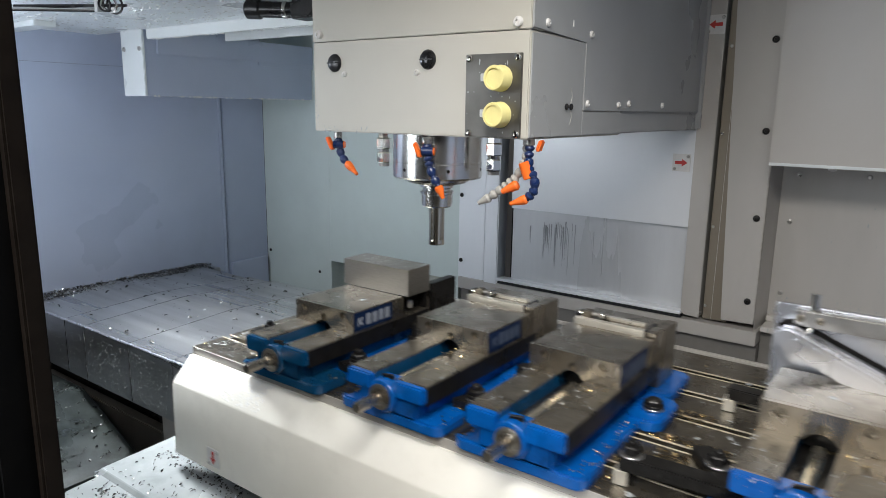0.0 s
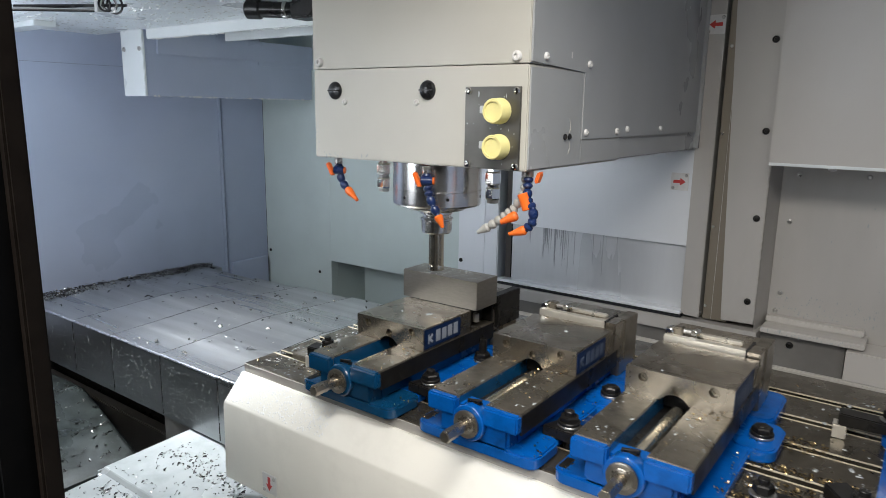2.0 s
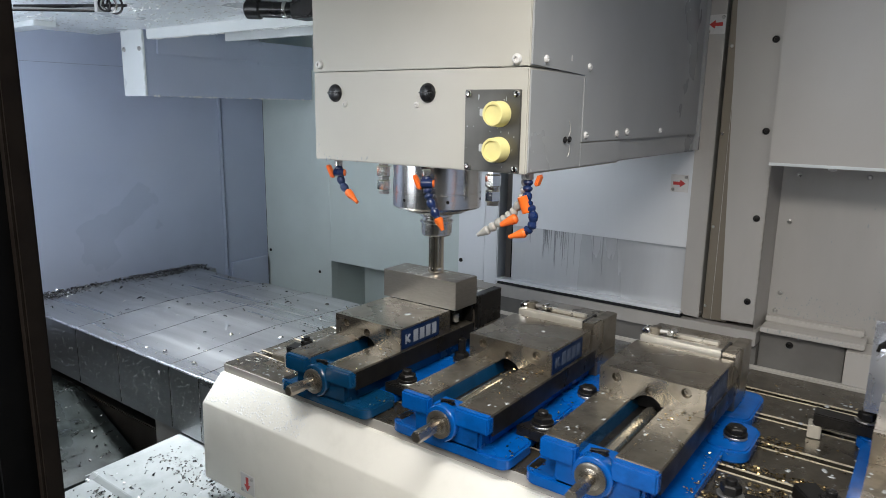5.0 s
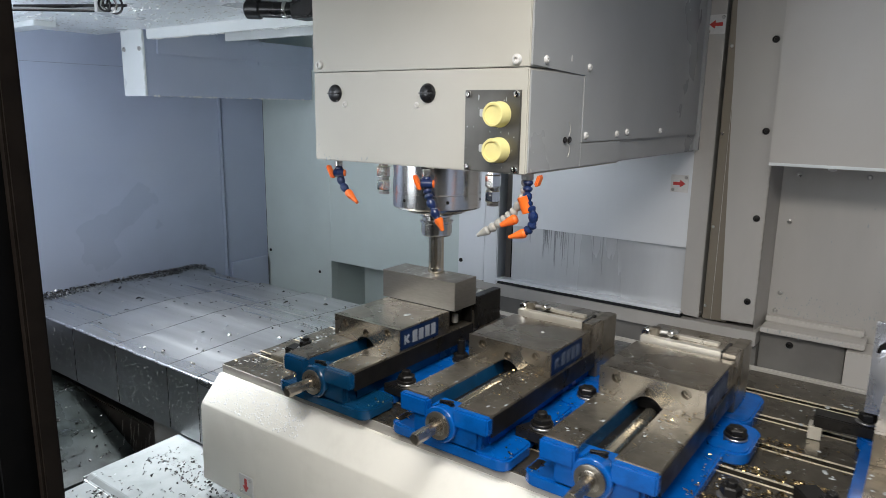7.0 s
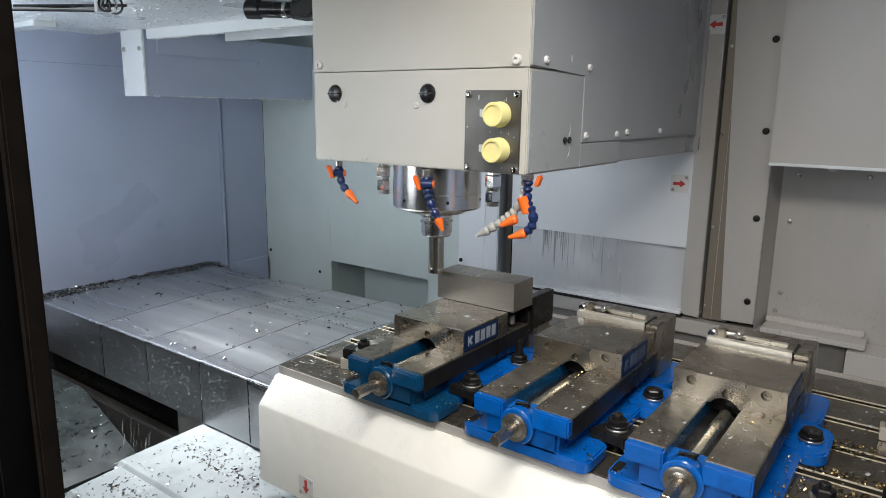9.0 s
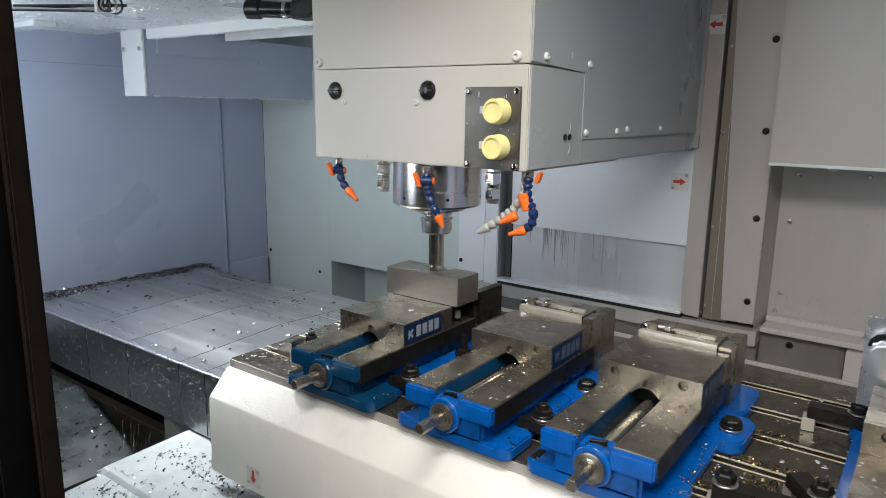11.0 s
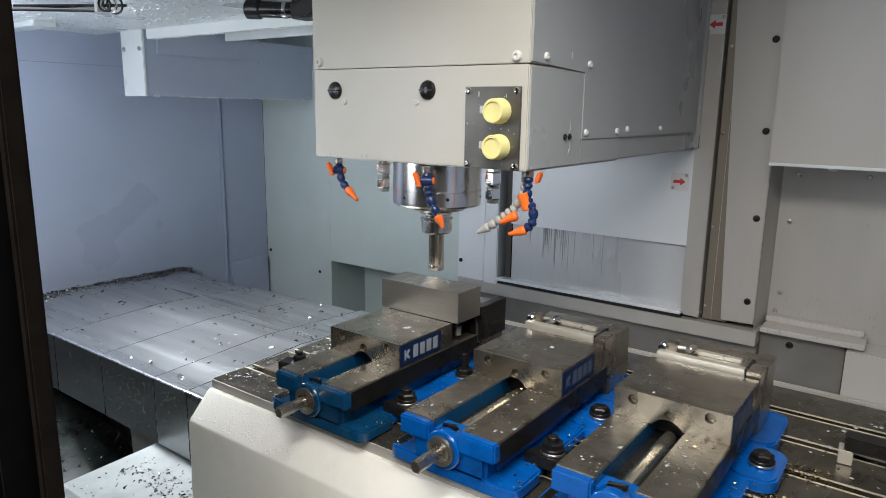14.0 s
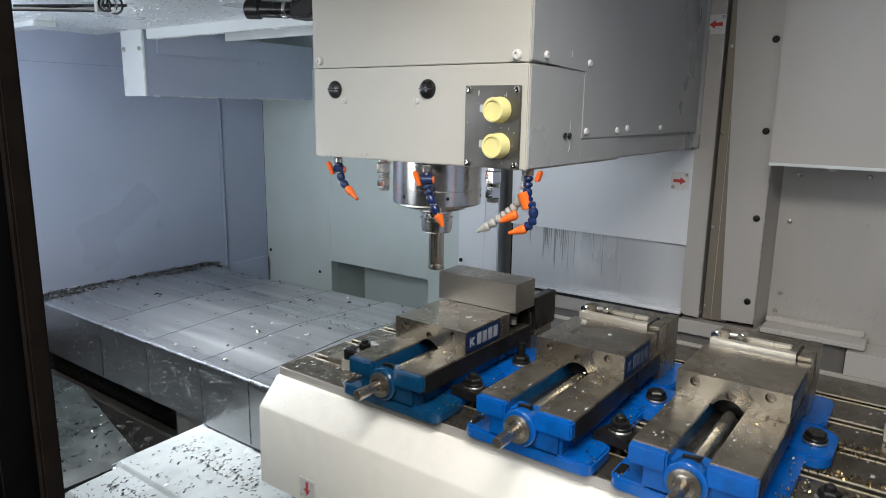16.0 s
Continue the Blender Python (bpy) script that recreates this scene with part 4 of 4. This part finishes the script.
part("post", rod((0.858, 0.335, 0.206), (0.858, 0.335, 0.232), 0.0056, 14, 0.0015), NICKEL, fx, "bright steel post")
part("lever", prism([(0.812, 0.166), (0.814, 0.175), (0.821, 0.182), (0.832, 0.185), (0.846, 0.181), (1.00, 0.118), (0.99, 0.080), (0.85, 0.141), (0.820, 0.155)], "y", 0.300, 0.322, 0.005), FIXPLATE, fx, "bright rounded steel clamp lever")
part("lever_groove", prism([(0.838, 0.168), (0.846, 0.171), (0.97, 0.120), (0.965, 0.108)], "y", 0.2985, 0.301, 0.0008), FIXPLATE, fx)
# shadow line along the lever, laid on the plate as a black strip
part("slot", prism([(0.8105, 0.167), (0.8125, 0.1765), (0.820, 0.1845), (0.833, 0.1875), (0.848, 0.1835), (1.001, 0.1205), (1.0, 0.114), (0.846, 0.176), (0.83, 0.180), (0.816, 0.166)], "y", 0.3405, 0.3422), BLACKOX, fx, "black strip for the shadow gap above the lever")
part("rod", rod((0.858, 0.322, 0.182), (0.850, 0.310, 0.168), 0.004, 10), CHROME, fx)
riders.append(fx)

# telescopic way cover: each section slides by its share of the table's travel
COVER_X = [(-0.364, -0.150), (-0.543, -0.345), (-0.772, -0.565), (-1.001, -0.795), (-1.400, -1.005)]
TRAIN = [(0.0, -0.232), (0.5, -0.223), (1.0, -0.209), (1.5, -0.203), (2.0, -0.105), (2.5, -0.019), (3.5, -0.017), (4.2, -0.012), (6.3, -0.063), (6.5, -0.062), (7.0, -0.030), (7.5, -0.002), (9.0, 0.0),
         (9.2, 0.002), (11.3, -0.032), (12.0, -0.043), (12.5, -0.029), (13.0, -0.009), (14.0, 0.011), (15.0, 0.007), (16.0, 0.007)]
TAIL = [(0.0, -0.115), (1.5, -0.110), (2.0, -0.084), (2.5, -0.010), (3.5, -0.003), (4.2, 0.0), (6.3, -0.044), (6.5, -0.043), (7.5, -0.005), (9.0, 0.0), (11.3, -0.009), (12.0, -0.012), (13.0, -0.010),
        (15.0, 0.001), (16.0, 0.001)]
cover = thing("way_cover", "grey steel telescopic way cover with wet chips", "machine cover")
sections = []
for i, (x0, x1) in enumerate(COVER_X):
    z, y0, y1 = -0.083 - 0.004 * i, 0.070 + 0.0042 * i, 0.722 - 0.006 * i
    top = 0.015 if i < 4 else 0.005
    s = part("section", prism([(y0, z), (0.375, z + top), (y1, z - 0.002), (y1 + 0.03, z - 0.03), (y1 + 0.03, z - 0.05), (y0 + 0.003, z - 0.155), (y0, z - 0.155)], "x", x0, x1 + (0.06 if i else 0), 0.0045), COVER, cover)
    # added bright rod: the highlight along the front edge as a shape
    part("edge_glint", rod((x0, y0 + 0.0030, z - 0.0030), (x1 + (0.055 if i else 0), y0 + 0.0030, z - 0.0030), 0.0035, 10), FIXPLATE, s, "bright rod for the glint on the folded edge")
    part("wiper", box(x0 - 0.0006, y0 - 0.0002, z - 0.150, x0 + 0.0002, y1, z - 0.0035), BLACKOX, s, "thin black wiper edge")
    part("wiper", prism([(y0 + 0.004, z - 0.004), (y0 + 0.004, z - 0.0002), (0.375, z + top - 0.0002), (y1 - 0.004, z - 0.0022), (y1 - 0.004, z - 0.006)], "x", x0 - 0.0006, x0 + 0.0002), BLACKOX, s, "thin black wiper edge")
    sections.append(s)
    xa = max(x0, -1.40)
    n = int(330 * (x1 - xa))
    loose = [part_chips(s, "chips", [(xa, x1, y0 + 0.01, y1 - 0.02, z, n // 6, 0.011), (xa, x1, y0 + 0.25, y1 - 0.02, z, n // 6, 0.011)], DARKCHIP, 20 + i),
             part_chips(s, "chips", [(xa, x1, y0 + 0.01, y1 - 0.02, z, n // 6, 0.010)], CHIP, 40 + i),
             tagged(new("wet_film", puddle_mesh("wet_film", [(xa, x1, y0 + 0.01, y1 - 0.02, z + 0.0001, int(420 * (x1 - xa)), 0.0017)], DROP, 100 + i)), kind="stuff")]
    loose[2].parent = s
    for ob in loose:
        for v in ob.data.vertices:
            v.co.z += top * max(0.0, 1 - (abs(v.co.y - 0.375) / (0.305 if v.co.y < 0.375 else 0.36)))
    part_drops(s, [(xa, x1, y0 - 0.0002, z - 0.145, z - 0.02, int(2600 * (x1 - xa) * (1.0 if i < 2 else 0.8 if i == 2 else 0.3)))], 60 + i)

# front way cover sections below the apron
tray = thing("front_way_cover", "pale sloping front way cover sections with chips", "machine cover")
trays = []
for i, (y0, y1, z) in enumerate(((-0.135, 0.10, -0.250), (-0.245, -0.12, -0.262), (-0.50, -0.23, -0.274))):
    s = part("section", prism([(y0, z - 0.012), (y0 + 0.012, z), (y1, z + 0.006), (y1, z - 0.02), (y0, z - 0.02)], "x", -0.545 + 0.012 * i, 1.10, 0.0012), TRAY, tray)
    part("edge", box(-0.544 + 0.012 * i, y0 - 0.003, z - 0.020, 1.10, y0 + 0.002, z - 0.0085, 0.001), LIP, s)
    part("side", box(-0.548 + 0.012 * i, y0, z - 0.16, -0.5445 + 0.012 * i, y1, z - 0.004), TRAY, s)
    trays.append(s)
saddle = thing("saddle", "dark cast saddle below the table", "machine saddle")
part("body", box(-0.66, 0.12, -0.42, 1.2, 0.66, -0.24, 0.004), BLACKOX, saddle)
part("side_cover", box(-0.665, 0.085, -0.33, -0.30, 0.115, -0.235, 0.003), WARM, saddle, "grey steel side cover")


# chips and coolant that ride on the table and vises
heaps = [chip_heap("table_chips", "gold and grey metal chips on the table", [(0.66, 0.88, 0.03, 0.60, 0.0, 70, 0.005), (0.65, 0.81, 0.116, 0.132, 0.0, 130, 0.006), (0.70, 0.80, 0.135, 0.195, 0.0, 150, 0.0065), (0.66, 0.79, 0.222, 0.240, 0.0, 130, 0.006), (0.66, 0.74, 0.300, 0.345, 0.0, 110, 0.006), (0.64, 0.675, 0.03, 0.30, 0.0, 90, 0.005), (-0.20, -0.02, 0.03, 0.30, 0.0, 60, 0.004)], GOLDCHIP, 3),
         chip_heap("slot_chips", "metal chips packed in the T-slots", [(-0.2, 1.2, c - 0.009, c + 0.009, -0.026, 260, 0.005) for c in (0.105, 0.21, 0.315, 0.42, 0.525)], DARKCHIP, 4)]
for k, (vx, jaw, dy) in enumerate(((VX[0], 0.1222, 0.0), (VX[1], 0.1795, 0.003), (VX[2], 0.182, 0.001), (0.826, 0.138, 0.046))):
    heaps.append(chip_heap("vise_chips", "fine metal chips lying on the vise", [(vx, vx + 0.049, 0.015, jaw + dy, 0.076, 26, 0.0025), (vx + 0.097, vx + 0.152, 0.015, jaw + dy, 0.076, 34, 0.0025),
                            (vx + 0.08, vx + 0.14, jaw + dy - 0.04, jaw + dy - 0.004, 0.076, 10 if k else 3, 0.005), (vx + 0.155, vx + 0.18, 0.02, 0.30, 0.0195, 60 if k else 15, 0.004), (vx - 0.025, vx - 0.005, 0.01, 0.08, 0.0197, 14, 0.004)], GOLDCHIP, 30 + k))
    ob = tagged(new("vise_coolant", puddle_mesh("vise_coolant", [(vx + 0.003, vx + 0.046, 0.015, jaw + dy, 0.0762, 30, 0.0016), (vx + 0.099, vx + 0.15, 0.015, jaw + dy, 0.0762, 36, 0.0016),
                            (vx + 0.006, vx + 0.146, jaw + dy + 0.006, jaw + dy + 0.135, 0.1162, 16, 0.0016), (vx + 0.05, vx + 0.13, jaw + dy + 0.05, jaw + dy + 0.10, 0.1162, 3, 0.010 if k == 0 else 0.004)], DROP, 50 + k)),
                "milky coolant drops on the vise", "coolant", kind="stuff")
    heaps.append(ob)
heaps.append(tagged(new("table_coolant", puddle_mesh("table_coolant", [(-0.19, 0.0, 0.035, 0.35, 0.0003, 900, 0.0018), (0.66, 0.82, 0.03, 0.6, 0.0003, 120, 0.003), (-0.145, -0.035, 0.1, 0.185, 0.0122, 140, 0.003), (-0.118, -0.014, 0.162, 0.213, 0.0222, 60, 0.003)], DROP, 70)), "milky coolant drops on the table", "coolant", kind="stuff"))
riders += heaps
pile = chip_heap("chip_pile", "heap of wet metal chips against the wall", [(-1.493, -1.39, 0.095, 0.76, -0.120, 2600, 0.0075, 0.006), (-1.41, -1.345, 0.095, 0.62, -0.099, 1100, 0.007, 0.008), (-1.41, -1.37, 0.60, 0.74, -0.100, 160, 0.007, 0.004)], DARKCHIP, 5)
pile_top = chip_heap("chip_pile_bright", "bright chips on the heap", [(-1.493, -1.40, 0.095, 0.76, -0.115, 60, 0.0075, 0.006), (-1.41, -1.33, 0.095, 0.68, -0.0975, 190, 0.0075, 0.010)], CHIP, 6)
gutter = tagged(part("chip_gutter", box(-1.494, 0.09, -0.16, -1.39, 0.78, -0.1195, 0.002), COVER), "steel gutter strip filled with chips along the wall", "gutter")
def chute_top(x):
    return -0.294 if x < -1.07 else -0.290 - 0.43 * (x + 1.07)


chip_heap("chute_chips", "dark wet chips strewn over the chute", [(-1.29 + 0.03 * i, -1.26 + 0.03 * i, -0.35, 0.05, chute_top(-1.26 + 0.03 * i), 22 + 4 * i, 0.010) for i in range(15)], DARKCHIP, 8)
chip_heap("chute_swarf", "bright curled chips caught on the chute", [(-1.20 + 0.04 * i, -1.16 + 0.04 * i, -0.10, 0.05, chute_top(-1.16 + 0.04 * i), 3 + i, 0.008) for i in range(9)], CHIP, 9)
for k, s in enumerate(trays[:2]):
    y0, y1, z = ((-0.12, 0.06, -0.2485), (-0.235, -0.13, -0.2605))[k]
    part_chips(s, "chips", [(-0.53, 0.1, y0, y1, z, 260, 0.0055), (-0.50, -0.22, (y0 + y1) / 2, y1, z, 330, 0.0065)], DARKCHIP, 80 + k)


def streaks(name, label, size, count, along_x, seed):
    """A loose cloud of thin coolant streaks inside a box of the given size, centred on its origin."""
    rnd = random.Random(seed)
    vs, fs = [], []
    for k in range(count):
        c = Vector([rnd.uniform(-a, a) / 2 for a in size])
        l, r = rnd.uniform(0.006, 0.022), rnd.uniform(0.0012, 0.0026) if along_x else rnd.uniform(0.0008, 0.0020)
        d = Vector((1, rnd.uniform(-0.3, 0.3), rnd.uniform(-0.12, 0.12))) if along_x else Vector((rnd.uniform(-0.25, 0.25), rnd.uniform(-0.2, 0.2), 1))
        d.normalize()
        u = d.orthogonal().normalized()
        w = d.cross(u)
        base = len(vs)
        vs.append(tuple(c - d * l / 2))
        for q in range(5):
            a = 6.2832 * q / 5
            vs.append(tuple(c + d * l * 0.15 + (u * math.cos(a) + w * math.sin(a)) * r))
        vs.append(tuple(c + d * l / 2))
        for q in range(5):
            fs += [(base, base + 1 + q, base + 1 + (q + 1) % 5), (base + 6, base + 1 + (q + 1) % 5, base + 1 + q)]
    me = bpy.data.meshes.new(name)
    me.from_pydata(vs, [], fs)
    me.materials.append(SPLASH)
    return tagged(new(name, me), label, "coolant", kind="stuff")


flung = streaks("flung_coolant", "coolant drops flung off by the cutter", (0.40, 0.26, 0.09), 46, True, 200)
drips = [streaks("falling_coolant", "coolant running down beside the way cover", (0.36, 0.09, 0.14), 90, False, 201 + k) for k in range(3)]

# ---- travel of the table, and of the head ----
TRAVEL = [(0.0, -0.2167, -0.0400), (0.1, -0.1820, -0.0400), (0.2, -0.1800, -0.0397), (0.5, -0.1804, -0.0397), (0.7, -0.1760, -0.0380), (1.0, -0.1546, -0.0330), (1.2, -0.1500, -0.0060), (1.3, -0.1500, 0.0030), (1.5, -0.1506, 0.0058), (1.7, -0.1134, -0.0131), (2.0, -0.0590, -0.0339), (2.25, -0.0124, -0.0545), (2.5, 0.0253, -0.0713), (2.7, 0.0245, -0.0755), (3.0, 0.0005, -0.0793), (3.2, 0.0010, -0.1100), (3.5, 0.0014, -0.1155), (3.75, 0.0225, -0.0750), (4.0, 0.0258, -0.0541), (4.2, 0.0094, -0.0577), (6.3, -0.1772, -0.0585), (6.5, -0.1566, -0.0543), (7.0, -0.0880, -0.0624), (7.5, -0.0185, -0.0720), (7.75, -0.0135, -0.1030), (8.0, -0.0158, -0.1196), (8.25, -0.0100, -0.0920), (8.5, -0.0033, -0.0374), (8.75, 0.0000, 0.0095), (9.0, 0.0000, 0.0000), (9.2, 0.0144, -0.0112), (11.3, -0.1239, -0.0478), (11.4, -0.1310, -0.0636), (11.5, -0.1393, -0.0877), (11.75, -0.1580, -0.1050), (12.0, -0.1495, -0.1132), (12.25, -0.1580, -0.0890), (12.5, -0.1373, -0.0754), (12.75, -0.1150, -0.0730), (13.0, -0.0769, -0.0817), (13.25, -0.0450, -0.0780), (13.5, -0.0343, -0.1031), (13.75, -0.0545, -0.1085), (14.0, -0.0414, -0.1183), (14.25, -0.0060, -0.0860), (14.5, 0.0278, -0.0740), (14.75, 0.0150, -0.0775), (15.0, 0.0049, -0.0908), (15.25, 0.0020, -0.1170), (15.5, 0.0030, -0.1061), (15.75, 0.0150, -0.0665), (16.0, 0.0059, -0.0030)]
LIFT = [(0.0, 0.0557), (0.3, 0.0557), (0.5, 0.0055), (1.0, 0.001), (1.5, 0.0055), (2.5, 0.0055), (3.0, 0.001), (3.5, 0.0055), (4.0, 0.0012), (4.2, 0.001), (6.5, 0.0005), (7.5, 0.0003), (8.0, 0.0045),
        (8.5, 0.0055), (9.0, 0.0), (9.2, 0.0), (11.3, 0.0055), (11.5, 0.0055), (12.0, 0.0), (13.5, 0.0), (14.0, 0.0055), (14.5, 0.003), (15.0, -0.0015), (15.5, 0.0073), (16.0, 0.0073)]


def motions():
    for ob in riders:
        m = ob.matrix_basis.copy()
        walk(ob, [(t, Matrix.Translation((dx, dy, 0)) @ m) for t, dx, dy in TRAVEL])
    for ob in (cover, saddle, pile, pile_top, gutter):
        walk(ob, [(t, pose(0, dy, 0)) for t, dx, dy in TRAVEL])
    walk(sections[0], [(t, pose(dx, 0, 0)) for t, dx, dy in TRAVEL])
    for ob, rows in zip(sections[1:4], (TRAIN, TRAIN, TAIL)):
        walk(ob, [(t, pose(x, 0, 0)) for t, x in rows])
    for ob, k in zip(trays, (1.0, 0.5, 0.0)):
        walk(ob, [(t, pose(0, k * dy, 0)) for t, dx, dy in TRAVEL])
    for ob in (head, slide):
        walk(ob, [(t, pose(0, 0, dz)) for t, dz in LIFT])
    # drops leave the cutter, cross the enclosure and pass the left wall's top edge
    walk(flung, [(t, pose(x, y, z)) for t, x, y, z in ((0.0, 0.0, 0.36, 0.50), (2.78, 0.0, 0.36, 0.50), (2.84, -0.16, 0.36, 0.17), (3.0, -0.80, 0.52, 0.13), (3.2, -1.80, 0.70, 0.08), (16.0, -1.80, 0.70, 0.08))])
    # each fall lasts 0.3 s, then the streaks rise again behind the bed rail
    for k, ob in enumerate(drips):
        rows, t = [(0.0, pose(-0.86, 0.35, -0.25))], 2.5 + 0.13 * k
        while t < 15.6:
            rows += [(t, pose(-0.86, 0.35, -0.25)), (t + 0.05, pose(-0.88, 0.07, -0.36)), (t + 0.30, pose(-0.90, 0.05, -0.64)), (t + 0.35, pose(-0.88, 0.35, -0.60))]
            t += 0.40
        walk(ob, rows + [(16.0, pose(-0.87, 0.05, -0.42 - 0.05 * k))])
    walk(th, [(i / 30, pose(AX, AY, 0.2485, 0, 0, -77 * i)) for i in range(481)])


motions()
